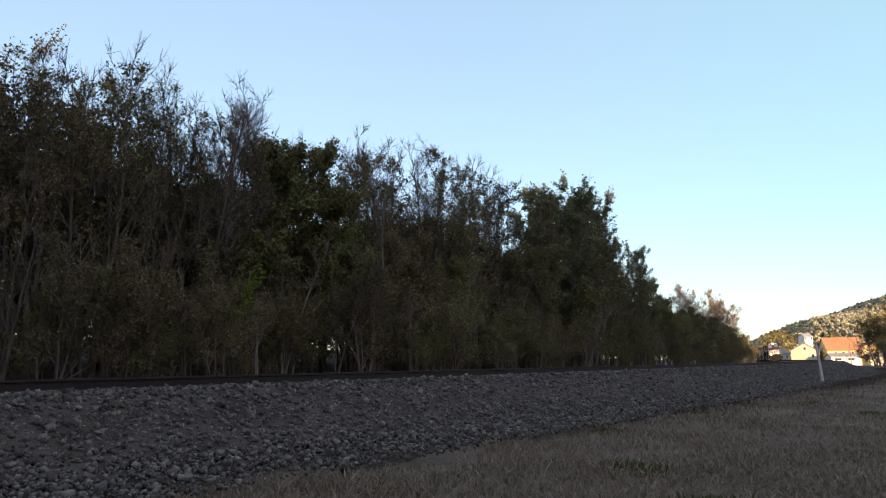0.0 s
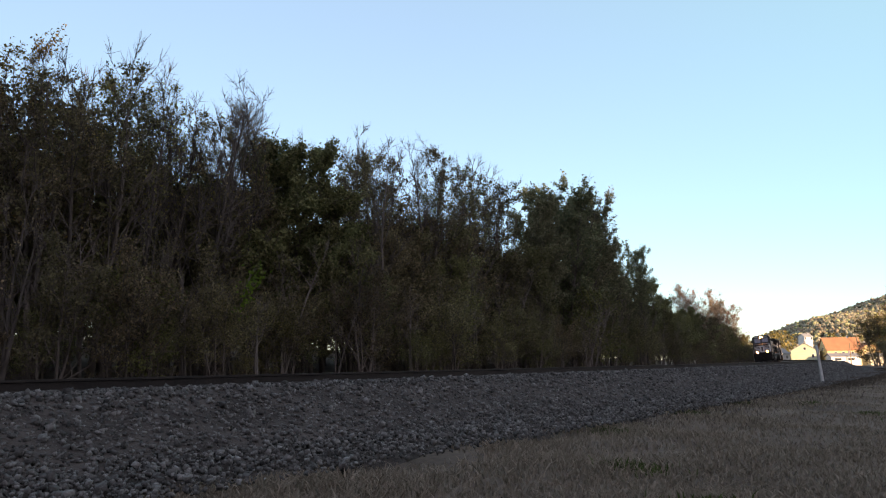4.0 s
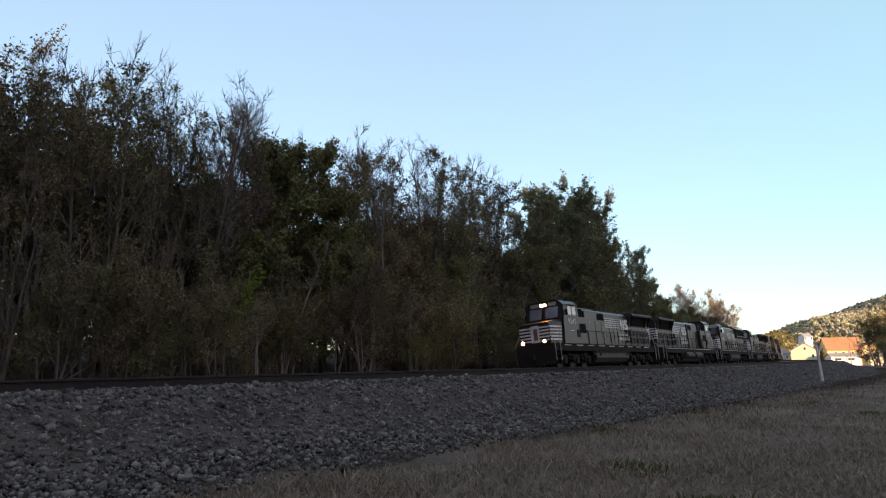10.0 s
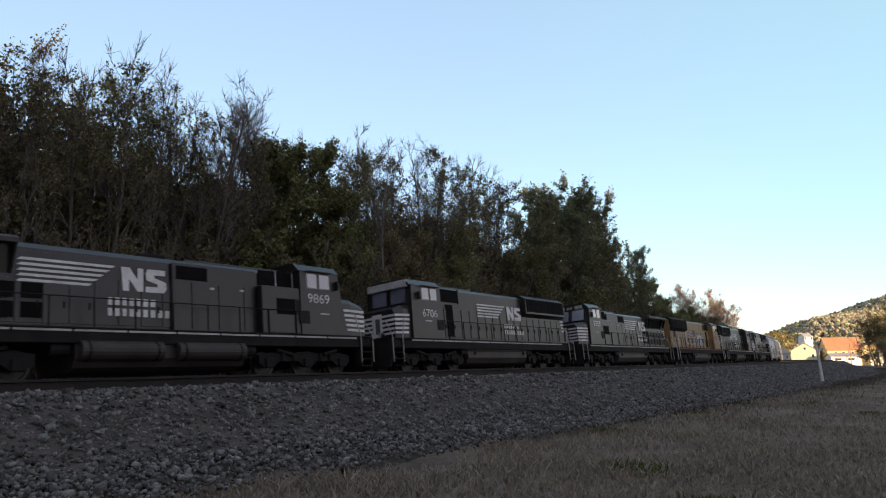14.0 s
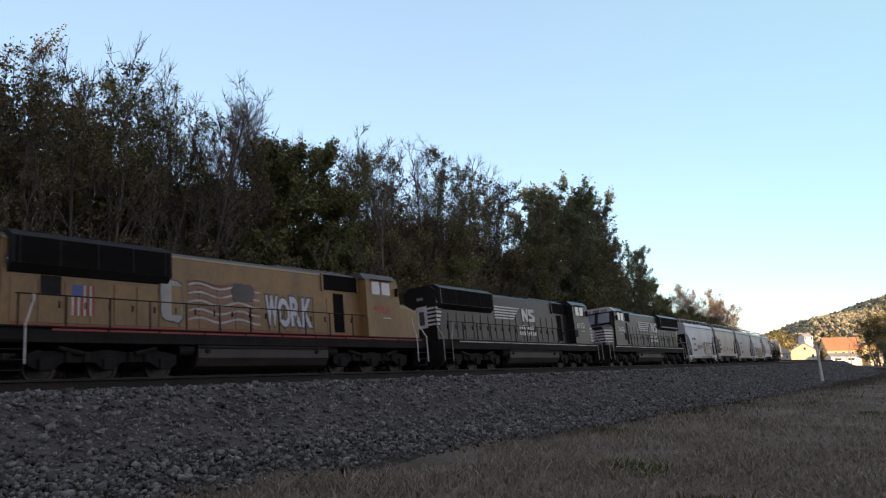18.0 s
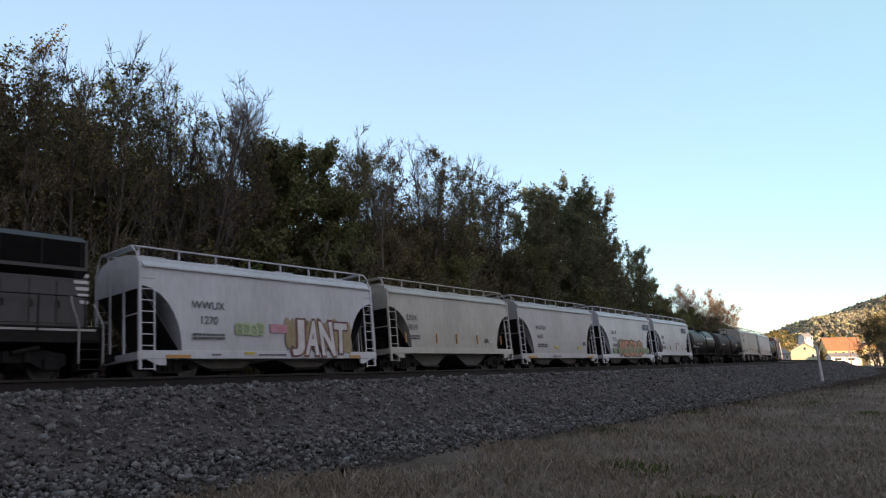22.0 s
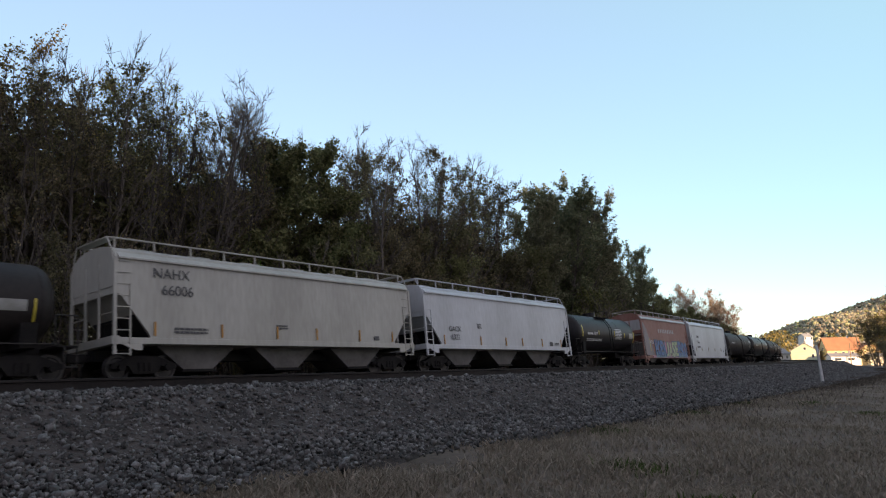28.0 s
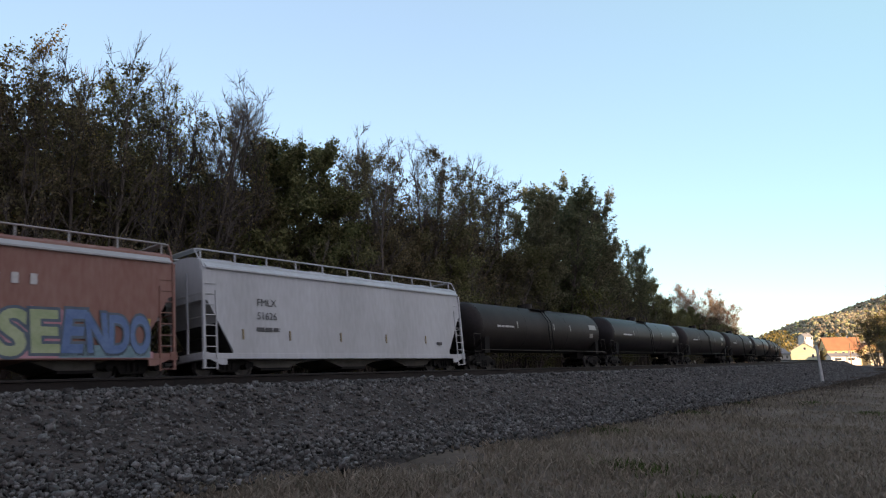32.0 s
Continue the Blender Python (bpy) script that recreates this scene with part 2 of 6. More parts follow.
gx, gy = spaced(-3500, 3500, -46, 60, 0.8), spaced(-3500, 3500, -4, 130, 0.8)
GX, GY = np.meshgrid(gx, gy)
GZ = land(GX, GY)
nx, ny = len(gx), len(gy)
idx = np.arange(nx * ny).reshape(ny, nx)
quads = np.stack([idx[:-1, :-1], idx[:-1, 1:], idx[1:, 1:], idx[1:, :-1]], -1).reshape(-1, 4)
ground = tagged(new("ground", quad_mesh("ground", np.stack([GX.ravel(), GY.ravel(), GZ.ravel()], 1), quads, M["soil"], True)),
                "dry brown grass and dirt beside the railway line", "ground", kind="structure")


def sweep(section, s0, s1, ds, centre, tilt):
    """Skins a cross-section of (e, z) along the line; e towards the camera's side."""
    ss = np.arange(s0, s1 + ds / 2, ds)
    c, sn = math.cos(tilt), math.sin(tilt)
    verts, n = [], len(section)
    for e, z in section:
        ee = centre(ss) + e * c - z * sn
        x, y = on_line(ss, ee)
        verts.append(np.stack([x, y, np.full_like(ss, z * c + e * sn)], 1))
    v = np.stack(verts, 1).reshape(-1, 3)
    faces = [(i * n + j, i * n + j + 1, (i + 1) * n + j + 1, (i + 1) * n + j) for i in range(len(ss) - 1) for j in range(n - 1)]
    return v, faces


zero = lambda s: np.zeros_like(s)
NEAR_UP, NEAR_TILT = 0.39, 0.05              # the empty track lies higher
RAIL = [(-0.07, -0.185), (-0.068, -0.17), (-0.012, -0.15), (-0.010, -0.045), (-0.036, -0.035), (-0.036, -0.004), (-0.03, 0), (0.03, 0), (0.036, -0.004), (0.036, -0.035), (0.010, -0.045), (0.012, -0.15), (0.068, -0.17), (0.07, -0.185)]
for name, cen, up, tilt, label in (("railway_track", zero, 0.0, LEAN, "canted track that the freight train runs on"), ("railway_track", gap, NEAR_UP, NEAR_TILT, "empty rusty track on a ballast bed")):
    track = thing(name, label, "railway track", "tracks", "structure")
    for side in (-0.755, 0.755):
        v, f = sweep([(side + e, z) for e, z in RAIL], -60, 330, 2.0, cen, tilt)
        v[:, 2] += up
        part("rail", mesh_of("rail", v.tolist(), f, M["rail"]), None, track)
    tie = mesh_of("tie", [(x, y, z) for x in (-0.115, 0.115) for y in (-1.3, 1.3) for z in (-0.34, -0.187)],
                  [(0, 1, 3, 2), (4, 6, 7, 5), (0, 4, 5, 1), (2, 3, 7, 6), (0, 2, 6, 4), (1, 5, 7, 3)], M["tie"])
    for i, s in enumerate(np.arange(-42, 110, 0.56)):
        a, e = float(np.interp(s, ARC, HEAD)), float(cen(np.array([s]))[0])
        x, y = on_line(s, e)
        t = part("tie", tie, None, track)
        t.matrix_basis = Matrix.Translation((x, y, up + random.uniform(-0.012, 0.012))) @ Matrix.Rotation(math.pi / 2 - a + random.uniform(-0.02, 0.02), 4, "Z") @ Matrix.Rotation(-tilt, 4, "X")
    # the bed of broken stone, with its shoulder
    if cen is zero:
        sec = [(-4.2, -0.75), (-2.2, -0.26), (2.0, -0.26), (4.6, -0.55)]
    else:
        sec = [(-4.2, -0.95), (-2.0, -0.24), (1.75, -0.23), (2.0, -0.27), (2.5, -0.52), (3.1, -0.84), (3.7, -1.10), (4.6, -1.36), (5.6, -1.80)]
    v, f = sweep(sec, -60, 330, 1.5, cen, tilt)
    v[:, 2] += up
    tagged(new("ballast_bed", mesh_of("ballast_bed", v.tolist(), f, M["ballast"], True)), "grey crushed stone bed under the rails", "ballast", kind="structure")
# ---------------------------------------------------------------- trees
def tube(verts, faces, pts, radii, n):
    """Adds a tapered tube through pts to the lists."""
    pts = [Vector(p) for p in pts]
    base = len(verts)
    for i, p in enumerate(pts):
        d = (pts[min(i + 1, len(pts) - 1)] - pts[max(i - 1, 0)]).normalized()
        a = d.orthogonal().normalized()
        b = d.cross(a)
        for k in range(n):
            t = 2 * math.pi * k / n
            verts.append(p + (a * math.cos(t) + b * math.sin(t)) * radii[i])
    for i in range(len(pts) - 1):
        for k in range(n):
            j = (k + 1) % n
            faces.append((base + i * n + k, base + i * n + j, base + (i + 1) * n + j, base + (i + 1) * n + k))


def bent(rnd, p, d, length, n, wander, rise=0.0):
    """A wandering line from p along d."""
    out, step = [Vector(p)], length / n
    d = Vector(d).normalized()
    for i in range(n):
        d = (d + Vector((rnd.gauss(0, wander), rnd.gauss(0, wander), rnd.gauss(0, wander) + rise))).normalized()
        out.append(out[-1] + d * step)
    return out, d


def grow(seed, height, spread, limbs, leaves, leaf, first=0.3, twigs=4, lean=0.0, upright=0.6, cluster=0.1, stems=1, bare_from=2.0, subs=4):
    """Wood and leaves of one tree: trunk, limbs, branches, twigs, and leaves strung along the twigs."""
    rnd = random.Random(seed)
    wv, wf, shoots = [], [], []
    for stem in range(stems):
        a0 = rnd.uniform(0, 6.28)
        st = Vector((math.cos(a0), math.sin(a0), 0)) * (0.35 * (stems > 1))
        h = height * (1.0 if stem == 0 else rnd.uniform(0.7, 0.95))
        trunk, _ = bent(rnd, st, (st.x * 0.3 + lean, st.y * 0.3, 1), h * 0.97, 12, 0.055, 0.07)
        r0 = height * 0.0098 + 0.03
        radii = [r0 * (1.3 if i == 0 else 1) * (1 - i / 12.8) for i in range(13)]
        tube(wv, wf, trunk, radii, 7)
        n = max(1, limbs // stems)
        a = rnd.uniform(0, 6.28)
        for i in range(n):
            t = first + (0.97 - first) * (i + rnd.random()) / n
            k = min(11, int(t * 12))
            p = trunk[k].lerp(trunk[k + 1], t * 12 - k)
            a += 2.4 + rnd.gauss(0, 0.5)
            up = rnd.uniform(0.6, 1.3) * upright * 1.5
            rel = max(0.0, t - first) / (1 - first)
            length = spread * rnd.uniform(0.6, 1.2) * (1.2 - 0.8 * rel) * (0.6 + 0.4 * min(1, rel * 6 + 0.2))
            line, _ = bent(rnd, p, (math.cos(a), math.sin(a), up), length, 6, 0.12, 0.07)
            r = max(0.026, radii[k] * rnd.uniform(0.35, 0.6))
            tube(wv, wf, line, [r * (1 - j / 7.0) for j in range(7)], 5)
            for b in range(subs):
                u = rnd.uniform(0.3, 0.98) if b else 1.0
                m = min(5, int(u * 6))
                q = line[m].lerp(line[m + 1], u * 6 - m)
                d = (line[m + 1] - line[m]).normalized() + Vector((rnd.gauss(0, 0.55), rnd.gauss(0, 0.55), rnd.gauss(0.15, 0.35))) * (1.0 if b else 0.4)
                long = length * rnd.uniform(0.28, 0.5) * (1.15 - 0.4 * u) + 0.25
                sub, sd = bent(rnd, q, d, long, 4, 0.14, 0.06)
                tube(wv, wf, sub, [r * 0.5 * (1 - j / 5.2) + 0.004 for j in range(5)], 4)
                bald = rnd.random() < 0.12
                for g in range(twigs):
                    v = rnd.uniform(0.25, 1.0) if g else 1.0
                    m2 = min(3, int(v * 4))
                    o = sub[m2].lerp(sub[m2 + 1], v * 4 - m2)
                    d2 = sd + Vector((rnd.gauss(0, 0.6), rnd.gauss(0, 0.6), rnd.gauss(0.2, 0.45))) * (1.0 if g else 0.3)
                    tw, _ = bent(rnd, o, d2, rnd.uniform(0.16, 0.3) * spread * (1.1 - 0.45 * rel), 3, 0.13, 0.05)
                    tube(wv, wf, tw, [0.013, 0.010, 0.007, 0.003], 3)
                    if not bald and tw[-1].z / height < bare_from:
                        shoots.append(tw)
    lv, lf = [], []
    if leaves and shoots:
        per = leaves / len(shoots)
        for tw in shoots:
            for i in range(int(per * rnd.uniform(0.3, 1.7) + rnd.random())):
                u = rnd.uniform(0.3, 3.05)
                m = min(2, int(u))
                c = tw[m].lerp(tw[m + 1], u - m) + Vector((rnd.gauss(0, cluster), rnd.gauss(0, cluster), rnd.gauss(-0.3 * cluster, cluster)))
                f = Vector((rnd.gauss(0, 1), rnd.gauss(0, 1), rnd.gauss(-0.3, 0.9))).normalized()
                w = f.orthogonal().normalized()
                w.rotate(Matrix.Rotation(rnd.uniform(0, 6.28), 3, f))
                z = leaf * rnd.uniform(0.6, 1.35)
                b = len(lv)
                lv += [c - f * z, c + w * z * 0.6 - f * 0.1 * z, c + f * z, c - w * z * 0.6 - f * 0.1 * z]
                lf.append((b, b + 1, b + 2, b + 3))
    return (wv, wf), (lv, lf)


def tree(name, label, category, wood, crown, seed, group="", **k):
    (wv, wf), (lv, lf) = grow(seed, **k)
    th = thing(name, label, category, group)
    part("trunk", mesh_of("trunk", wv, wf, wood, True), None, th)
    if lf:
        part("crown", mesh_of("crown", lv, lf, crown), None, th)
    th.location = (0, 0, -500)
    return th


SAMPLES = {
    "sparse": [tree("tree", "tall thinly leaved woodland tree, olive autumn leaves", "tree", M["bark"], M["leaf_dull"], 11 + i, "lineside wood", height=16, spread=3.6, limbs=22, leaves=(4200, 3400, 5000)[i], leaf=0.075, first=0.25, twigs=5, upright=(0.95, 1.2, 0.8)[i], cluster=0.09, bare_from=0.99) for i in range(3)],
    "bare": [tree("tree", "tall bare woodland tree with fine grey twigs", "tree", M["grey_bark"], M["leaf_gold"], 31 + i, "lineside wood", height=16, spread=3.2, limbs=20, leaves=(150, 500, 900)[i], leaf=0.065, first=0.3, twigs=7, upright=1.35, cluster=0.08, bare_from=(0.7, 1.0, 1.0)[i], stems=(1, 2, 1)[i], subs=5) for i in range(3)],
    "dense": [tree("tree", "dark leafy woodland tree with a rounded crown", "tree", M["bark"], M["leaf_green"], 51 + i, "lineside wood", height=15, spread=4.1, limbs=26, leaves=15000, leaf=0.115, first=0.16, twigs=5, upright=0.5, cluster=0.17) for i in range(3)],
    "poplar": [tree("tree", "broad tree with dense small dark leaves", "tree", M["bark"], M["leaf_grey"], 71 + i, "lineside wood", height=18, spread=5.0, limbs=32, leaves=15500, leaf=0.11, first=0.12, twigs=5, upright=1.15, cluster=0.13) for i in range(2)],
    "gold": [tree("tree", "tree with a thin yellowing crown above the wood", "tree", M["pale_bark"], M["leaf_gold"], 91, "lineside wood", height=16, spread=4.2, limbs=22, leaves=5200, leaf=0.075, first=0.35, twigs=5, upright=0.8, cluster=0.13)],
    "russet": [tree("tree", "russet-leaved autumn tree with pale twigs", "tree", M["pale_bark"], M["leaf_rust"], 95 + i, "lineside wood", height=13, spread=4.0, limbs=24, leaves=4200, leaf=0.08, first=0.15, twigs=6, upright=0.95, cluster=0.12, subs=5) for i in range(2)],
    "shrub": [tree("shrub", "tangled dark green undergrowth shrub at the wood's edge", "shrub", M["bark"], (M["leaf_green"], M["leaf_dull"], M["leaf_dull"])[i], 111 + i, "undergrowth", height=5, spread=2.6, limbs=22, leaves=5200, leaf=0.06, first=0.05, twigs=4, upright=0.6, cluster=0.15, stems=3) for i in range(3)],
    "pale_shrub": [tree("shrub", "pale olive leafy shrub catching light at the wood's edge", "shrub", M["bark"], M["leaf_light"], 171, "undergrowth", height=5, spread=2.2, limbs=20, leaves=3400, leaf=0.062, first=0.05, twigs=4, upright=0.7, cluster=0.15, stems=3)],
    "filler": [tree("tree", "dark leafy tree inside the wood", "tree", M["bark"], (M["leaf_green"], M["leaf_dull"])[i], 151 + i, "lineside wood", height=14, spread=4.6, limbs=26, leaves=8200, leaf=0.13, first=0.08, twigs=3, upright=0.5, cluster=0.32) for i in range(2)],
    "sapling": [tree("sapling", "leafless grey sapling at the wood's edge", "sapling", M["grey_bark"], M["leaf_dull"], 131 + i, "undergrowth", height=8, spread=1.8, limbs=14, leaves=260, leaf=0.06, first=0.25, twigs=4, upright=1.3, cluster=0.08, stems=2) for i in range(2)],
}
HEIGHTS = {"pale_shrub": 5, "filler": 14, "sparse": 16, "bare": 16, "dense": 15, "poplar": 18, "gold": 16, "russet": 13, "shrub": 5, "sapling": 8}
rnd = random.Random(7)


def plant(kind, s, e, height, wide=1.0):
    x, y = on_line(s, e)
    z = float(land(np.array([x]), np.array([y]))[0]) - 0.1
    sample = rnd.choice(SAMPLES[kind])
    ob = copy_thing(sample, Matrix.Translation((float(x), float(y), z)) @ Matrix.Rotation(rnd.uniform(0, 6.28), 4, "Z"))
    k = height / HEIGHTS[kind] * {"dense": 0.94, "poplar": 0.93, "sparse": 0.955}.get(kind, 0.95)
    ob.scale = (k * wide, k * wide, k)
    return ob


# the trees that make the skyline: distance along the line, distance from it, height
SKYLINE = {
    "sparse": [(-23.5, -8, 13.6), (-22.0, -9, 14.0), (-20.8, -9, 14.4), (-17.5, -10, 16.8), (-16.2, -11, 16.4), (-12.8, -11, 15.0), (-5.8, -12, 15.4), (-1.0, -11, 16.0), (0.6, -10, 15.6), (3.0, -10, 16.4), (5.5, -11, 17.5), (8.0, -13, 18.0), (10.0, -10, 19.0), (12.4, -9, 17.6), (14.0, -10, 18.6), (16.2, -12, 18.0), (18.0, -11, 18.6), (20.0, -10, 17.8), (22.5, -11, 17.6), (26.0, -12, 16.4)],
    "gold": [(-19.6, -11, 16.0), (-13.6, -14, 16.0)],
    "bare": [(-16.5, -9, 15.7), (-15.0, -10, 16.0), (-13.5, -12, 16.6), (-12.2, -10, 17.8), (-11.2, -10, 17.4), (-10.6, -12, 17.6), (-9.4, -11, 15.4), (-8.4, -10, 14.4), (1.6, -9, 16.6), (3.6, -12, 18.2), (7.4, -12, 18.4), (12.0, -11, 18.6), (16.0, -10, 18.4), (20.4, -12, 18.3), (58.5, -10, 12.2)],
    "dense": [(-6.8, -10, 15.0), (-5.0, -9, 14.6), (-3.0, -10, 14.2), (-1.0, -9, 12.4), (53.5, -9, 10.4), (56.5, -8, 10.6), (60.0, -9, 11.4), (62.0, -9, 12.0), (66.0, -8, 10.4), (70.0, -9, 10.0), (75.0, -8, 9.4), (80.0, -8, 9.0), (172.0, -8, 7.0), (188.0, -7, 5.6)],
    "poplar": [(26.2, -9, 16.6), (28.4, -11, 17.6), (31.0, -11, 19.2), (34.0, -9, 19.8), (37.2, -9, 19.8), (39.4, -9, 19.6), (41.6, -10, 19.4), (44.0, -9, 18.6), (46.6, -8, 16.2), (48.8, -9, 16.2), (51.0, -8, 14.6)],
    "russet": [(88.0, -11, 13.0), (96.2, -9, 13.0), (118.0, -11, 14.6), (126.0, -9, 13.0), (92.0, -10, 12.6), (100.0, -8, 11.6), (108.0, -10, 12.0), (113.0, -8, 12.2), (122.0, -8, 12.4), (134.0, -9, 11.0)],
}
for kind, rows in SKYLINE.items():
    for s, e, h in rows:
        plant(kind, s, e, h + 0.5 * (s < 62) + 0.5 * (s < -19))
# the wood behind them, its undergrowth and its edge
for i in range(96):
    s = -50 + 112 * (i % 48 + rnd.random()) / 48
    e = -(rnd.uniform(12, 18) if i < 48 else rnd.uniform(19, 40))
    plant("filler", s, e, rnd.uniform(10.0, 13.0) * (1 + 0.2 * smooth(-15, -19, s) - 0.12 * smooth(-17, -13, s) * (1 - smooth(-9, -6, s)) - 0.26 * smooth(-3, 2, s) * (1 - smooth(22, 28, s))), 1.15)
for i in range(64):
    plant("filler", -70 + 140 * (i + rnd.random()) / 64, -rnd.uniform(10, 34), rnd.uniform(5.0, 7.5), 1.5)
for i in range(30):
    s = rnd.uniform(56, 190)
    plant(rnd.choice(["filler", "filler", "russet", "sparse"]), s, -rnd.uniform(9, 24), rnd.uniform(6.0, 8.5) * (1 - 0.25 * smooth(110, 190, s)), 1.2)
for i in range(96):
    s = -40 + 150 * (i + rnd.random()) / 96
    plant("shrub", s, -rnd.uniform(5.0, 8.5), rnd.uniform(2.4, 6.0) * (0.75 if s > 60 else 1))
for i in range(46):
    s = -38 + 110 * (i + rnd.random()) / 46
    plant("sapling", s, -rnd.uniform(5.2, 8.0), rnd.uniform(5.5, 9.5) * (0.75 if s > 55 else 1))
for i in range(22):
    s = 110 + 130 * (i + rnd.random()) / 22
    plant("shrub", s, -rnd.uniform(4.8, 7.5), rnd.uniform(3.0, 4.6))

for i in range(34):
    s = 54 + 150 * (i + rnd.random()) / 34
    plant(("dense", "filler")[i % 2], s, -rnd.uniform(6.5, 9.5), rnd.uniform(7.0, 9.0) * (1 - 0.5 * smooth(110, 200, s)), 1.2)
for s, e, h in ((-18.0, -6.2, 5.8), (-16.6, -5.8, 3.6), (-12.2, -5.2, 1.7), (-9.0, -6.4, 4.6), (4.0, -5.8, 3.6), (5.2, -5.6, 2.6), (8.2, -7.0, 6.4), (20.0, -6.0, 3.4), (33.0, -7.2, 9.0), (38.0, -6.4, 6.0)):
    plant("pale_shrub", s, e, h)

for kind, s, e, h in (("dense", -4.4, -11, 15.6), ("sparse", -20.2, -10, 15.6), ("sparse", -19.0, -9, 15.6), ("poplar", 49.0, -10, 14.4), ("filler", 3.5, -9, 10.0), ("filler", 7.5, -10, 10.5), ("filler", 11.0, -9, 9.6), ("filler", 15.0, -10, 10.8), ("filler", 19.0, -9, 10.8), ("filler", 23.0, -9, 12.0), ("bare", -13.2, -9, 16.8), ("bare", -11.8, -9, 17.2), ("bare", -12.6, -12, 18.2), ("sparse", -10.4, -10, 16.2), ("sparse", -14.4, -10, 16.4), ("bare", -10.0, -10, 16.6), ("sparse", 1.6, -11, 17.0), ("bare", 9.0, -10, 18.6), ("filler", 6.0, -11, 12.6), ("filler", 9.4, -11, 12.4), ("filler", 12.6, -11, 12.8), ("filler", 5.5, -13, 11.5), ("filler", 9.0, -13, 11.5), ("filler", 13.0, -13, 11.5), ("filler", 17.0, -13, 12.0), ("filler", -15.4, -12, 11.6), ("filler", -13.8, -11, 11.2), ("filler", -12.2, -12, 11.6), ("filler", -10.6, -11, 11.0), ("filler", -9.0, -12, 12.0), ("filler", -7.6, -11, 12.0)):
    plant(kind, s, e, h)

for i in range(34):
    plant("shrub", -34 + 96 * (i + rnd.random()) / 34, -rnd.uniform(9, 17), rnd.uniform(3.0, 4.4), 1.3)

# a bright vine that hangs on a trunk
vx, vy = on_line(-13.2, -5.8)
vine = thing("hanging_vine", "bright yellow-green vine climbing a trunk at the wood's edge", "vine")
line, _ = bent(rnd, (0, 0, 0), (0.25, 0.1, 1), 6.2, 12, 0.12, 0.1)
wv, wf, lv, lf = [], [], [], []
tube(wv, wf, line, [0.035] * 13, 5)
for p in line[8:]:
    for i in range(26):
        c = p + Vector((rnd.gauss(0.1, 0.22), rnd.gauss(0, 0.2), rnd.gauss(-0.15, 0.30)))
        u = Vector((rnd.gauss(0, 1), rnd.gauss(0, 1), rnd.gauss(0, 1))).normalized()
        w, s = u.orthogonal(), rnd.uniform(0.07, 0.14)
        b = len(lv)
        lv += [c - u * s, c + w * s * 0.6, c + u * s, c - w * s * 0.6]
        lf.append((b, b + 1, b + 2, b + 3))
part("stem", mesh_of("stem", wv, wf, M["bark"]), None, vine)
part("leaves", mesh_of("leaves", lv, lf, M["vine"]), None, vine)
vine.location = (float(vx), float(vy), float(land(np.array([vx]), np.array([vy]))[0]))

# the tree and bushes on the camera's side, far along the line
for kind, x, y, h, w in (("sparse", 62.4, 100, 15.0, 1.3), ("sparse", 68, 108, 13.0, 1.2), ("bare", 64.5, 104, 12.0, 1.2), ("pale_shrub", 77, 130, 8.5, 1.1), ("pale_shrub", 79.5, 126, 9.0, 1.1), ("pale_shrub", 80, 134, 9.5, 1.1), ("gold", 84, 138, 11.0, 1.3), ("pale_shrub", 82, 129, 9.5, 1.2), ("shrub", 57.5, 96, 3.4, 1.1), ("shrub", 61, 99, 3.9, 1.2), ("shrub", 64, 101, 4.4, 1.2), ("dense", 92, 146, 8.5, 1.2), ("gold", 97, 158, 8.0, 1.2)):
    sample = rnd.choice(SAMPLES[kind])
    z = float(land(np.array([float(x)]), np.array([float(y)]))[0]) - 0.1
    ob = copy_thing(sample, Matrix.Translation((x, y, z)) @ Matrix.Rotation(rnd.uniform(0, 6.28), 4, "Z"))
    ob["group"] = "trees near the houses"
    k = h / HEIGHTS[kind]
    ob.scale = (k * w, k * w, k)
for group in SAMPLES.values():
    for ob in group:
        for o in [*ob.children, ob]:
            bpy.data.objects.remove(o)


# ---------------------------------------------------------------- far woods, joined
def far_wood(name, label, material, spots, size, per, seed):
    """A wood that nobody could count: loose clumps of leaves in the shape of crowns."""
    r = np.random.default_rng(seed)
    pts = []
    for x, y, z, h in spots:
        n = per
        th, ph, rr = r.uniform(0, 2 * np.pi, n), np.arccos(r.uniform(-1, 1, n)), r.uniform(0.45, 1, n) ** 0.5
        w = h * r.uniform(0.34, 0.48)
        pts.append(np.stack([x + w * rr * np.sin(ph) * np.cos(th), y + w * rr * np.sin(ph) * np.sin(th), z + h * 0.55 + h * 0.47 * rr * np.cos(ph)], 1))
    p = np.concatenate(pts)
    u = r.normal(size=p.shape)
    u /= np.linalg.norm(u, axis=1)[:, None]
    w = np.cross(u, r.normal(size=p.shape))
    w /= np.linalg.norm(w, axis=1)[:, None]
    s = (size * r.uniform(0.6, 1.4, len(p)))[:, None]
    v = np.stack([p - u * s, p + w * s * 0.7, p + u * s, p - w * s * 0.7], 1).reshape(-1, 3)
    f = np.arange(len(v)).reshape(-1, 4)
    return tagged(new(name, quad_mesh(name, v, f, material)), label, "wood", kind="stuff")


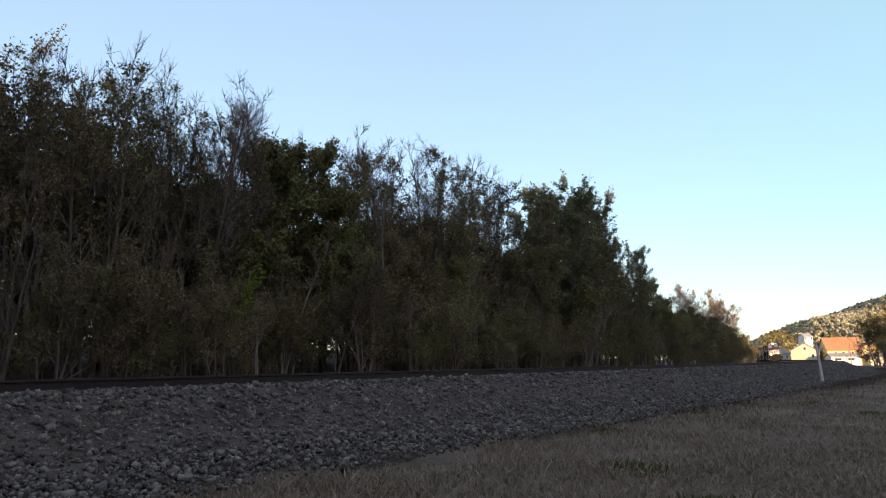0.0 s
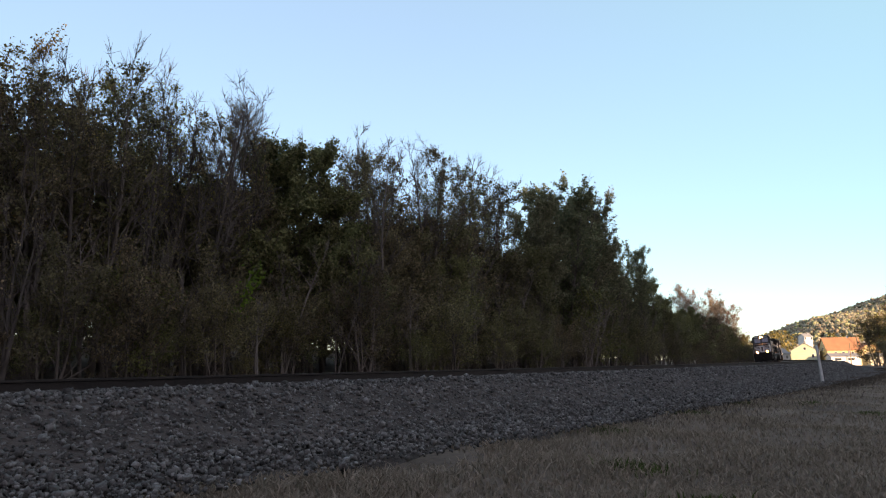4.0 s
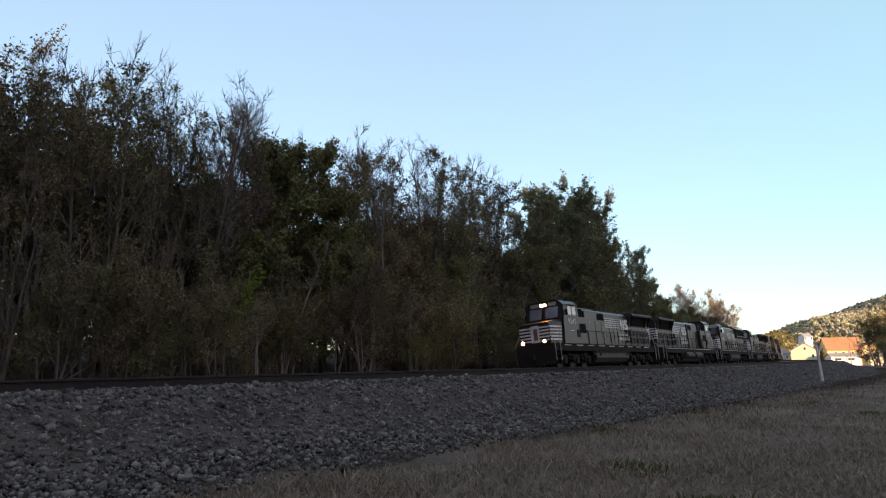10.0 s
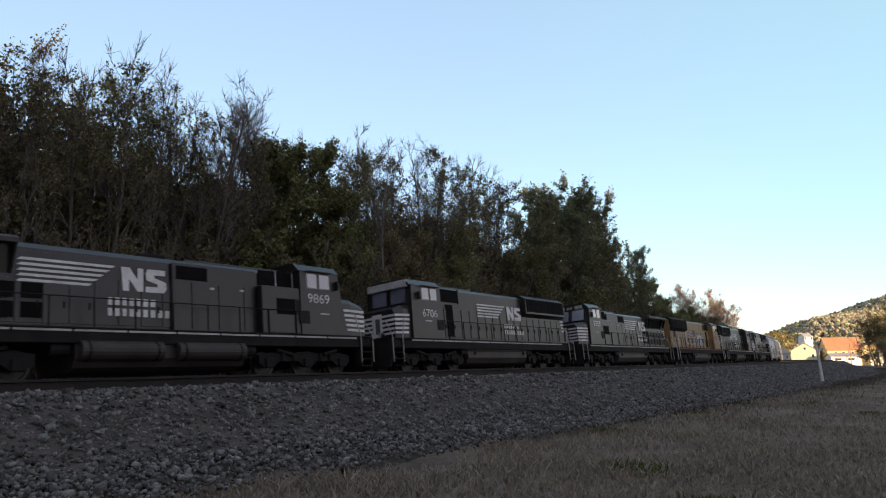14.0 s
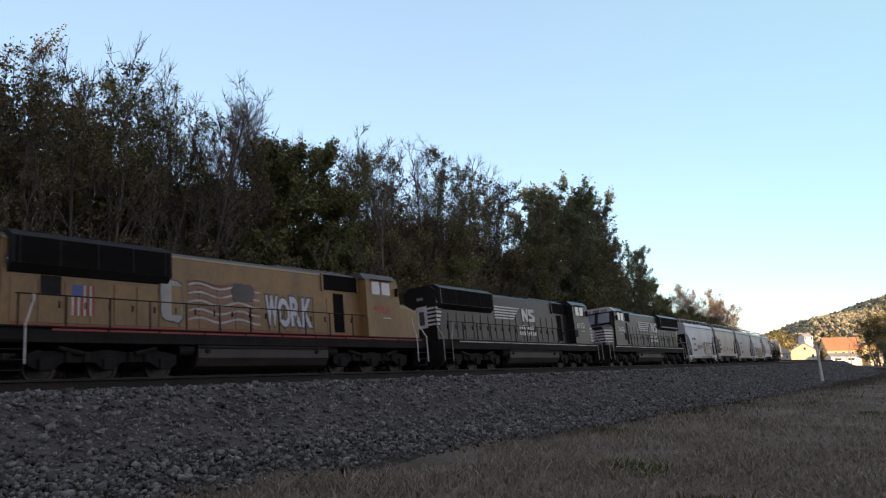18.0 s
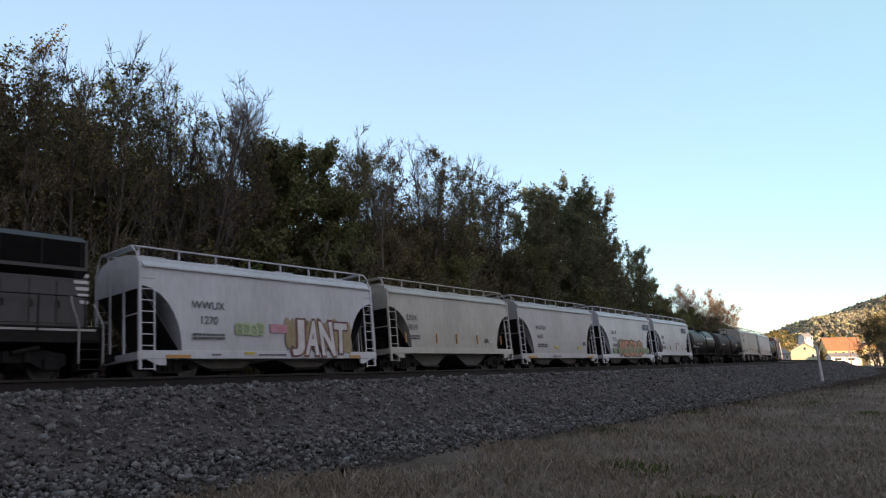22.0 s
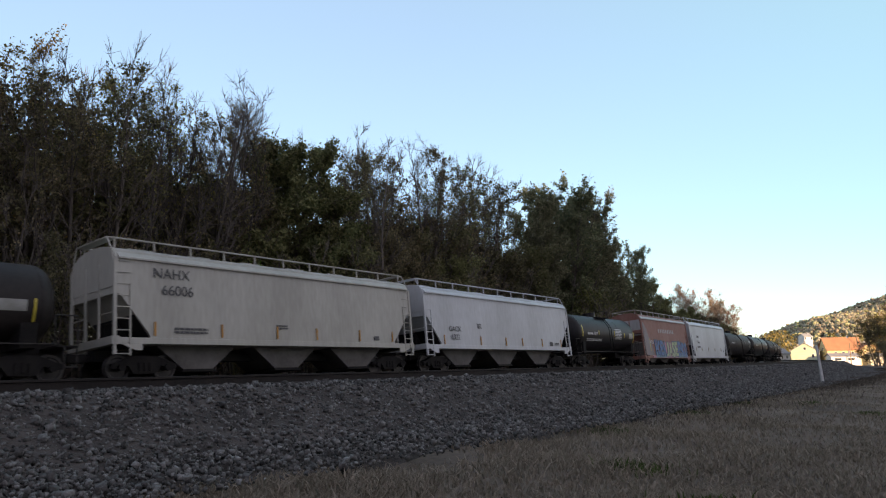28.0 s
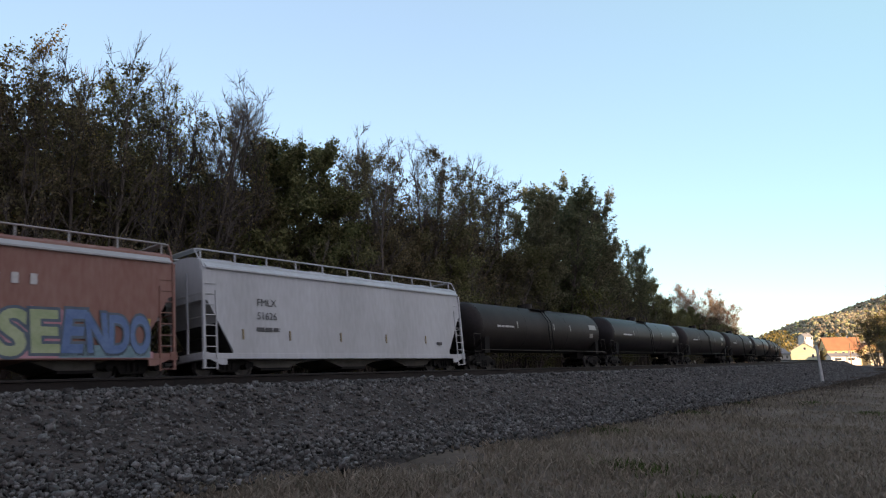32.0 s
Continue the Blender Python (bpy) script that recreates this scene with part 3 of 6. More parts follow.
r = np.random.default_rng(5)
hill = []
for i in range(6400):
    y = 330 + 760 * r.random() ** 0.65
    x = y * r.uniform(0.36, 0.68)
    hill.append((x, y))
hx, hy = np.array([a for a, b in hill]), np.array([b for a, b in hill])
hz = land(hx, hy)
rows = [(a, b, c, r.uniform(3.6, 6.4)) for a, b, c in zip(hx, hy, hz)]
def far_crowns(label, material, spots, seed):
    """Far crowns, each a few uneven lumps, packed close."""
    q = np.random.default_rng(seed)
    bm = bmesh.new()
    bmesh.ops.create_icosphere(bm, subdivisions=1, radius=1.0)
    bv, bf = np.array([v.co[:] for v in bm.verts]), np.array([[v.index for v in f.verts] for f in bm.faces])
    bm.free()
    c = np.array([(x, y, z + h * 0.5, h) for x, y, z, h in spots for k in range(3)])
    n = len(c)
    c[:, :2] += q.normal(0, 0.22, (n, 2)) * c[:, 3:]
    c[:, 2] += q.normal(0.0, 0.14, n) * c[:, 3]
    size = np.stack([q.uniform(0.26, 0.44, n), q.uniform(0.26, 0.44, n), q.uniform(0.30, 0.5, n)], 1) * c[:, 3:]
    v = bv[None] * (1 + q.uniform(-0.3, 0.3, (n, len(bv), 1))) * size[:, None] + c[:, None, :3]
    f = bf[None] + (np.arange(n) * len(bv))[:, None, None]
    return tagged(new("far_woods", quad_mesh("far_woods", v, f.reshape(-1, 3), material, True)), label, "wood", kind="stuff")


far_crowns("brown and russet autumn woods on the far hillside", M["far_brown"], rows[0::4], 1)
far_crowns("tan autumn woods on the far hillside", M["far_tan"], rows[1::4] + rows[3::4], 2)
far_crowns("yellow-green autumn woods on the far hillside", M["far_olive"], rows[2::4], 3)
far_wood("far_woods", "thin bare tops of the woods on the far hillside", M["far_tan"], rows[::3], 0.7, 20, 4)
# low trees round the houses
near = [(x, y, float(land(np.array([x]), np.array([y]))[0]), h) for x, y, h in ((150.0, 280.0, 11.0), (162.0, 300.0, 14.0), (140.0, 310.0, 13.0), (128.0, 318.0, 11.0), (172.0, 275.0, 13.0), (176.0, 290.0, 14.0), (152.0, 330.0, 15.0), (118.0, 330.0, 10.0), (186.0, 300.0, 16.0), (165.0, 262.0, 12.0), (168.0, 270.0, 19.0), (160.0, 262.0, 14.0), (178.0, 292.0, 22.0), (170.0, 284.0, 20.0))]
far_wood("far_woods", "green garden trees behind the houses", M["leaf_gold"], near, 0.5, 420, 4)

# an unseen wood added behind the camera to keep the low sun off the near ground
back = []
for i in range(980):
    x, y = (r.uniform(-150, 60) if i < 520 else r.uniform(40, 175)), r.uniform(-112, -50)
    back.append((x, y, float(land(np.array([x]), np.array([y]))[0]), r.uniform(9, 12) if x < 42 else r.uniform(17, 21)))
far_wood("wooded_rise", "unseen wood added on a rise behind the grass to block the low sun", M["leaf_dull"], back, 0.9, 150, 6)
# ---------------------------------------------------------------- houses beyond the line
W = {
    "cream": surface("cream_siding", (0.62, 0.58, 0.42), (0.52, 0.48, 0.36), 0.5, 0.8, 0.1, fine=6, stretch=(1, 1, 6)),
    "green": surface("pale_green_siding", (0.50, 0.56, 0.40), (0.42, 0.47, 0.33), 0.5, 0.8, 0.1, fine=6, stretch=(1, 1, 6)),
    "white": surface("white_siding", (0.70, 0.70, 0.68), (0.58, 0.58, 0.56), 0.5, 0.8, 0.1, fine=6, stretch=(1, 1, 6)),
    "yellow": surface("pale_yellow_siding", (0.66, 0.52, 0.26), (0.56, 0.43, 0.22), 0.5, 0.8, 0.1, fine=6, stretch=(1, 1, 6)),
    "tile": surface("orange_brown_shingles", (0.40, 0.19, 0.10), (0.32, 0.145, 0.08), 0.6, 0.9, 0.3, fine=6),
    "slate": surface("grey_shingles", (0.30, 0.30, 0.30), (0.22, 0.22, 0.22), 0.6, 0.9, 0.3, fine=6),
    "trim": surface("white_trim", (0.72, 0.72, 0.70), (0.62, 0.62, 0.60), 2, 0.6, 0.02),
    "pole": surface("weathered_pole", (0.30, 0.22, 0.15), (0.20, 0.15, 0.10), 1.5, 0.9, 0.2, stretch=(3, 3, 0.3)),
    "post": surface("white_painted_post", (0.66, 0.66, 0.64), (0.42, 0.42, 0.40), 2.5, 0.7, 0.1, spots=0.8),
}


def house(label, x, y, turn, w, d, eave, ridge, wall, roof, windows, base=-2.6, name="house"):
    """A gabled house: the ridge runs along its own x, w long and d deep; windows as (side, u, z, w, h)."""
    th = thing(name, label, "house", "houses beyond the line")
    o = [(-d / 2, base), (-d / 2, eave), (0, ridge), (d / 2, eave), (d / 2, base)]
    part("wall", prism(o, -w / 2, w / 2), wall, th)
    k = (ridge - eave) / (d / 2)
    for sy in (-1, 1):
        p = [(sy * (d / 2 + 0.35), eave - 0.35 * k + 0.04), (0, ridge + 0.04), (0, ridge + 0.24), (sy * (d / 2 + 0.35), eave - 0.35 * k + 0.22)]
        part("roof", prism(p, -w / 2 - 0.35, w / 2 + 0.35), roof, th)
    part("chimney", boxed(w * 0.2, w * 0.2 + 0.6, -0.3, 0.3, ridge - 0.4, ridge + 0.9), W["slate"], th)
    for side, u, z, ww, hh in windows:
        if side == "front":
            a = (u - ww / 2, u + ww / 2, -d / 2 - 0.06, -d / 2 - 0.001, z, z + hh)
            g = (u - ww / 2 + 0.1, u + ww / 2 - 0.1, -d / 2 - 0.08, -d / 2 - 0.061, z + 0.1, z + hh - 0.1)
        else:
            sx = 1 if side == "right" else -1
            a = (sx * (w / 2 + 0.001), sx * (w / 2 + 0.06), u - ww / 2, u + ww / 2, z, z + hh)
            g = (sx * (w / 2 + 0.061), sx * (w / 2 + 0.08), u - ww / 2 + 0.1, u + ww / 2 - 0.1, z + 0.1, z + hh - 0.1)
        win = part("window", boxed(*a), W["trim"], th)
        part("pane", boxed(*g), T_GLASS, win)
    th.matrix_basis = Matrix.Translation((x, y, 0)) @ Matrix.Rotation(radians(turn), 4, "Z")
    return th


T_GLASS = bpy.data.materials.new("house_window_glass")
T_GLASS.use_nodes = True
T_GLASS.node_tree.nodes["Principled BSDF"].inputs["Base Color"].default_value = (0.04, 0.05, 0.06, 1)
T_GLASS.node_tree.nodes["Principled BSDF"].inputs["Roughness"].default_value = 0.08

house("pale green gabled house with white trim", 124.4, 252, 62, 9.0, 8.6, 3.4, 5.9, W["green"], W["slate"], [("left", 0, 3.6, 0.9, 1.0), ("left", -2.4, 1.0, 0.9, 1.3), ("front", 2.0, 1.2, 1.0, 1.4)])
house("small white house beside the green one", 119.0, 262, 30, 6.5, 6.0, 2.6, 4.4, W["white"], W["slate"], [("front", -1.2, 0.8, 0.9, 1.2), ("front", 1.4, 0.8, 0.9, 1.2)])
house("long yellow house with an orange-brown shingle roof", 135.4, 250, -8, 11.2, 8.0, 3.6, 7.6, W["yellow"], W["tile"], [("front", -3.0, 1.6, 1.0, 1.3), ("front", -0.6, 1.6, 1.0, 1.3), ("front", 2.4, 1.6, 1.0, 1.3), ("left", 0, 3.2, 0.9, 1.2)])
house("yellow gabled wing with an orange-brown roof", 142.2, 246.5, 80, 5.0, 6.2, 3.2, 5.6, W["yellow"], W["tile"], [("left", 0, 1.4, 1.2, 1.3)])
house("low white garage in front of the yellow house", 130.6, 240, -8, 9.0, 5.0, 1.3, 2.2, W["white"], W["slate"], [("front", -2.4, 0.0, 2.2, 0.9), ("front", 1.6, 0.0, 2.2, 0.9)], name="garage")
house("low cream shed beside the garage", 144.2, 243, -8, 7.0, 4.0, 1.2, 2.0, W["cream"], W["slate"], [("front", 0.8, 0.1, 1.4, 0.8)], name="shed")
house("white house among the trees on the hill", 203.0, 410, 15, 5.4, 5.0, 13.0, 14.6, W["white"], W["slate"], [("front", -2.0, 11.2, 1.1, 1.5), ("front", 2.0, 11.2, 1.1, 1.5)], base=-3)


def utility_pole(x, y, h, arms=True):
    th = thing("utility_pole", "weathered wooden utility pole beside the houses", "utility pole", "utility poles")
    part("pole", rod(bmesh.new(), (0, 0, -3), (0, 0, h), 0.17, 10, 0.12), W["pole"], th)
    if arms:
        part("crossarm", boxed(-1.1, 1.1, -0.06, 0.06, h - 0.7, h - 0.55), W["pole"], th)
        for u in (-0.95, -0.5, 0.5, 0.95):
            part("insulator", rod(bmesh.new(), (u, 0, h - 0.55), (u, 0, h - 0.38), 0.05, 8), W["trim"], th)
    th.location = (x, y, 0)


utility_pole(139.2, 246.0, 9.2)
utility_pole(131.0, 236.0, 5.6, False)

# ---------------------------------------------------------------- the white marker post beside the ballast
px, py = 20.0, 38.9
post = thing("marker_post", "leaning white wooden marker post beside the ballast", "post")
pz = float(land(np.array([px]), np.array([py]))[0])
part("post", prism([(-0.062, -0.1), (0.062, -0.1), (0.055, 2.0), (0, 2.1), (-0.055, 2.0)], -0.05, 0.05, "y"), W["post"], post)
part("base_stone", boxed(-0.22, 0.22, -0.2, 0.2, -0.15, 0.08, bevel=0.05), M["stone"], post)
post.matrix_basis = Matrix.Translation((px, py, pz)) @ Matrix.Rotation(radians(-5.0), 4, "Y")
# ---------------------------------------------------------------- the train: materials
T = {
    "black": surface("black_loco_paint", (0.0060, 0.0048, 0.0046), (0.0165, 0.0128, 0.0118), 0.9, 0.36, 0.04, fine=9, spots=0.7, stretch=(1, 1, 0.35), spec=0.5),
    "grime": surface("underframe_grime", (0.008, 0.0072, 0.007), (0.018, 0.016, 0.0145), 1.6, 0.85, 0.3, fine=12, spec=0.2),
    "screen": surface("radiator_screen", (0.010, 0.010, 0.011), (0.020, 0.019, 0.019), 3, 0.8, 0.3, fine=40, spec=0.2),
    "white": surface("white_marking_paint", (0.62, 0.62, 0.61), (0.42, 0.41, 0.39), 1.4, 0.6, 0.03, fine=12),
    "yellow": surface("armour_yellow_paint", (0.26, 0.152, 0.054), (0.145, 0.088, 0.040), 0.9, 0.5, 0.04, fine=9, stretch=(1, 1, 0.4)),
    "grey": surface("grey_roof_paint", (0.085, 0.078, 0.075), (0.045, 0.042, 0.04), 0.8, 0.6, 0.05, fine=9),
    "red": surface("red_paint", (0.40, 0.035, 0.025), (0.28, 0.03, 0.025), 1.2, 0.5, 0.03),
    "blue": surface("blue_paint", (0.05, 0.10, 0.28), (0.04, 0.07, 0.20), 1.2, 0.6, 0.03),
    "hopper": surface("pale_grey_car_paint", (0.40, 0.405, 0.405), (0.29, 0.29, 0.28), 0.55, 0.42, 0.04, fine=7, spots=0.6, stretch=(1, 1, 0.25)),
    "hopper_dull": surface("dull_lilac_grey_paint", (0.25, 0.225, 0.225), (0.155, 0.135, 0.132), 0.7, 0.65, 0.05, fine=7, spots=0.7, stretch=(1, 1, 0.3)),
    "hopper_warm": surface("cream_grey_car_paint", (0.42, 0.41, 0.36), (0.30, 0.29, 0.25), 0.55, 0.42, 0.04, fine=7, spots=0.6, stretch=(1, 1, 0.25)),
    "hopper_white": surface("white_car_paint", (0.50, 0.525, 0.54), (0.37, 0.385, 0.39), 0.5, 0.4, 0.04, fine=7, spots=0.6, stretch=(1, 1, 0.25)),
    "oxide": surface("red_oxide_car_paint", (0.22, 0.085, 0.060), (0.30, 0.16, 0.13), 0.6, 0.65, 0.05, fine=7, spots=0.7, stretch=(1, 1, 0.3)),
    "tank": surface("black_tank_paint", (0.0095, 0.0085, 0.0095), (0.020, 0.0172, 0.0168), 0.7, 0.42, 0.02, fine=7, spots=0.6, stretch=(1, 1, 0.5), spec=0.22),
    "tank_brown": surface("sooty_tank_paint", (0.015, 0.012, 0.0117), (0.030, 0.024, 0.022), 0.7, 0.55, 0.03, fine=7, spots=0.6, spec=0.22),
    "ink": surface("dark_lettering", (0.05, 0.05, 0.055), (0.09, 0.09, 0.09), 3, 0.6, 0.0),
    "ink_blue": surface("slate_blue_lettering", (0.06, 0.10, 0.14), (0.10, 0.14, 0.17), 3, 0.6, 0.0),
    "orange": surface("amber_reflector", (0.50, 0.22, 0.03), (0.36, 0.16, 0.03), 4, 0.4, 0.0),
    "lemon": surface("yellow_reflector", (0.55, 0.42, 0.04), (0.40, 0.32, 0.04), 4, 0.4, 0.0),
    # worn metal; its dark tone also stands for shade on the hopper slope sheets
    "steel": surface("worn_steel_and_shade", (0.055, 0.050, 0.047), (0.026, 0.024, 0.023), 3, 0.55, 0.1, metal=0.6),
    "spray_orange": surface("faded_orange_spray", (0.40, 0.17, 0.085), (0.52, 0.30, 0.20), 2.2, 0.7, 0.0, fine=10),
    "spray_green": surface("faded_green_spray", (0.13, 0.21, 0.12), (0.24, 0.30, 0.18), 2.2, 0.7, 0.0, fine=10),
    "spray_blue": surface("blue_spray", (0.055, 0.13, 0.28), (0.11, 0.21, 0.37), 2.2, 0.6, 0.0, fine=10),
    "spray_teal": surface("teal_spray", (0.10, 0.20, 0.23), (0.17, 0.30, 0.33), 2.2, 0.7, 0.0, fine=10),
    "spray_lime": surface("lime_spray", (0.27, 0.35, 0.18), (0.40, 0.46, 0.28), 2.2, 0.6, 0.0, fine=10),
    "spray_pink": surface("pink_spray", (0.42, 0.16, 0.20), (0.50, 0.27, 0.30), 2.2, 0.6, 0.0, fine=10),
    "spray_brown": surface("brown_spray", (0.11, 0.045, 0.04), (0.18, 0.08, 0.06), 2.2, 0.7, 0.0, fine=10),
    "spray_tan": surface("tan_spray", (0.25, 0.19, 0.10), (0.34, 0.27, 0.16), 2.2, 0.7, 0.0, fine=10),
    "outlet": surface("dirty_outlet_paint", (0.13, 0.12, 0.11), (0.07, 0.064, 0.058), 1.2, 0.8, 0.1, fine=9),
    "lamp": glow("lit_headlight", (1.0, 0.42, 0.13), 55.0),
    "lens": surface("unlit_lens", (0.30, 0.30, 0.30), (0.22, 0.22, 0.22), 5, 0.15, 0.0),
    "tank_side": surface("dusty_fuel_tank", (0.045, 0.036, 0.032), (0.022, 0.018, 0.0165), 1.1, 0.6, 0.1, fine=9, spec=0.35),
    "void": surface("dark_opening", (0.004, 0.004, 0.004), (0.007, 0.0065, 0.006), 3, 0.9, 0.1, spec=0.1),
    "wave_red": surface("faded_red_stripes", (0.20, 0.075, 0.065), (0.26, 0.13, 0.10), 1.8, 0.6, 0.02, fine=10),
    "pale_spray": surface("pale_blue_white_spray", (0.34, 0.37, 0.42), (0.46, 0.48, 0.50), 2.2, 0.6, 0.0, fine=10),
    "faded_white": surface("faded_white_paint", (0.40, 0.40, 0.40), (0.22, 0.215, 0.21), 1.4, 0.6, 0.03, fine=12),
    "board": surface("number_board", (0.30, 0.30, 0.28), (0.22, 0.22, 0.20), 3, 0.4, 0.0),
}


def window_glass():
    m = bpy.data.materials.new("cab_window_glass")
    m.use_nodes = True
    b = m.node_tree.nodes["Principled BSDF"]
    b.inputs["Base Color"].default_value = (0.03, 0.04, 0.05, 1)
    b.inputs["Roughness"].default_value, b.inputs["IOR"].default_value = 0.05, 2.6
    b.inputs["Coat Weight"].default_value = 1.0
    return m


T["glass"] = window_glass()
# windshield panes: the sky's glare is put into a pale blue base colour
T["sky_glare_glass"] = surface("sky_glare_windshield_glass", (0.115, 0.135, 0.17), (0.08, 0.095, 0.12), 1.2, 0.12, 0.0, spec=1.0)


# ---------------------------------------------------------------- lettering and marks
def lettering(text, height, material, parent, x, z, y, turn=1, name="lettering", squeeze=1.0):
    """Raised letters on a side wall; turn=1 for the wall that faces +y, -1 for the other; x is the middle."""
    cu = bpy.data.curves.new("lettering", "FONT")
    cu.body, cu.size, cu.extrude, cu.align_x, cu.align_y, cu.offset = text, height * 1.38, 0.004, "CENTER", "CENTER", 0.0
    tmp = bpy.data.objects.new("lettering", cu)
    me = bpy.data.meshes.new_from_object(tmp)
    bpy.data.objects.remove(tmp)
    bpy.data.curves.remove(cu)
    me.transform(Matrix(((-turn * squeeze, 0, 0, x), (0, 0, turn, y), (0, 1, 0, z), (0, 0, 0, 1))))
    return part(name, me, material, parent)


def plate(parent, name, outline, y, material, turn=1, thick=0.012, label=""):
    """A flat mark on a side wall, drawn as (x, z) corners as seen from outside with x to the viewer's right."""
    return part(name, prism([(-turn * u, v) for u, v in outline], y, y + turn * thick, "y"), material, parent, label)


def rect(u0, u1, v0, v1, slant=0.0):
    return [(u0, v0), (u1, v0), (u1 + slant, v1), (u0 + slant, v1)]


def bars(parent, x0, x1, z0, z1, y, material, turn=1, n=1, name="small_print"):
    """Lines of writing too small to read. x0, x1 as seen from outside."""
    bm = bmesh.new()
    rnd = random.Random(int(abs(x0 * 97 + z0 * 31)))
    for i in range(n):
        h = (z1 - z0) / n
        z = z0 + i * h
        u = x0
        while u < x1:
            w = rnd.uniform(0.5, 1.6) * h
            e = min(x1, u + w)
            a, b = sorted((-turn * u, -turn * e))
            box(bm, a, b, min(y, y + turn * 0.01), max(y, y + turn * 0.01), z + 0.15 * h, z + 0.8 * h)
            u = e + 0.25 * h
    return part(name, bm, material, parent)


def lobes(rnd, u0, u1, z0, z1, rough=0.12):
    """An uneven rounded outline."""
    n, out = 18, []
    for k in range(n):
        a = 2 * math.pi * k / n
        c, s = math.cos(a), math.sin(a)
        q = 1 / max(abs(c), abs(s)) ** 0.72
        j = 1 + rnd.uniform(-rough, rough)
        out.append(((u0 + u1) / 2 + (u1 - u0) / 2 * c * q * j * 0.82, (z0 + z1) / 2 + (z1 - z0) / 2 * s * q * j * 0.82))
    return out


def letter_row(parent, text, u0, u1, z0, z1, y, fill, edge, turn=1, seed=1):
    """Fat sprayed letters with dark edges, one by one, a little uneven."""
    rn = random.Random(seed)
    w = (u1 - u0) / len(text)
    for k, ch in enumerate(text):
        box_of = None
        lean, drop, stretch = rn.uniform(-0.12, 0.12), rn.uniform(-0.04, 0.04), rn.uniform(0.95, 1.08)
        for name, fat, lift, mat in (("spray_edge", 0.085, 0.0, edge), ("spray_fill", 0.035, 0.007, fill)):
            cu = bpy.data.curves.new("letter", "FONT")
            cu.body, cu.size, cu.extrude, cu.offset, cu.resolution_u = ch, 1.0, 0.008, fat, 4
            tmp = bpy.data.objects.new("letter", cu)
            me = bpy.data.meshes.new_from_object(tmp)
            bpy.data.objects.remove(tmp)
            bpy.data.curves.remove(cu)
            if box_of is None:
                xs, ys = [v.co.x for v in me.vertices], [v.co.y for v in me.vertices]
                box_of = (min(xs), max(xs), min(ys), max(ys))
            a, b, c, d = box_of
            sx, sz = w * 1.10 / (b - a), (z1 - z0) * stretch / (d - c)
            cx, cz = u0 + w * (k + 0.5), (z0 + z1) / 2 + drop
            me.transform(Matrix.Translation((-(a + b) / 2, -(c + d) / 2, 0)))
            me.transform(Matrix(((-turn * sx, -turn * lean * sz, 0, -turn * cx), (0, 0, turn, y + turn * lift), (0, sz, 0, cz), (0, 0, 0, 1))))
            part(name, me, mat, parent)


# ---------------------------------------------------------------- running gear
def wheel_mesh(r, name):
    bm = bmesh.new()
    prof = [(0.0, 0.09), (0.10, 0.09), (0.12, 0.05), (r - 0.12, 0.035), (r - 0.09, 0.07), (r - 0.005, 0.07), (r, 0.05), (r, -0.04), (r + 0.025, -0.055), (r + 0.025, -0.075), (r - 0.09, -0.075), (0.0, -0.06)]
    rings = []
    for i in range(20):
        a = 2 * math.pi * i / 20
        rings.append([(p * math.cos(a), w, p * math.sin(a)) for p, w in prof[1:-1]])
    rings.append(rings[0])
    bm = loft(rings, close=False)
    for w, k in ((0.09, 0), (-0.075, -1)):
        try:
            bm.faces.new([bm.verts.new((prof[1][0] * math.cos(2 * math.pi * i / 20), w, prof[1][0] * math.sin(2 * math.pi * i / 20))) for i in range(20)])
        except ValueError:
            pass
    bmesh.ops.remove_doubles(bm, verts=bm.verts, dist=0.0005)
    bmesh.ops.recalc_face_normals(bm, faces=bm.faces)
    me = bpy.data.meshes.new(name)
    bm.to_mesh(me)
    bm.free()
    me.materials.append(T["steel"])
    return me


WHEEL, BIG_WHEEL = wheel_mesh(0.46, "wheel"), wheel_mesh(0.53, "wheel")


def as_mesh(name, bm, material):
    me = bpy.data.meshes.new(name)
    bmesh.ops.recalc_face_normals(bm, faces=bm.faces)
    bm.to_mesh(me)
    bm.free()
    me.materials.append(material)
    return me


def freight_side(y):
    """A cast side frame with its spring window and bearing caps."""
    bm = prism([(-1.22, 0.42), (-1.22, 0.58), (-0.95, 0.66), (-0.45, 0.86), (0.45, 0.86), (0.95, 0.66), (1.22, 0.58), (1.22, 0.42), (0.95, 0.42), (0.62, 0.52), (0.42, 0.24), (-0.42, 0.24), (-0.62, 0.52), (-0.95, 0.42)], y - 0.07, y + 0.07, "y")
    for x in (-0.88, 0.88):
        rod(bm, (x, y, 0.46), (x, y + math.copysign(0.16, y), 0.46), 0.13, 10)
    for x in (-0.2, 0, 0.2):
        rod(bm, (x, y + math.copysign(0.06, y), 0.32), (x, y + math.copysign(0.06, y), 0.62), 0.07, 8)
    return bm


FREIGHT_SIDES = [as_mesh("side_frame", freight_side(y), T["grime"]) for y in (-0.98, 0.98)]


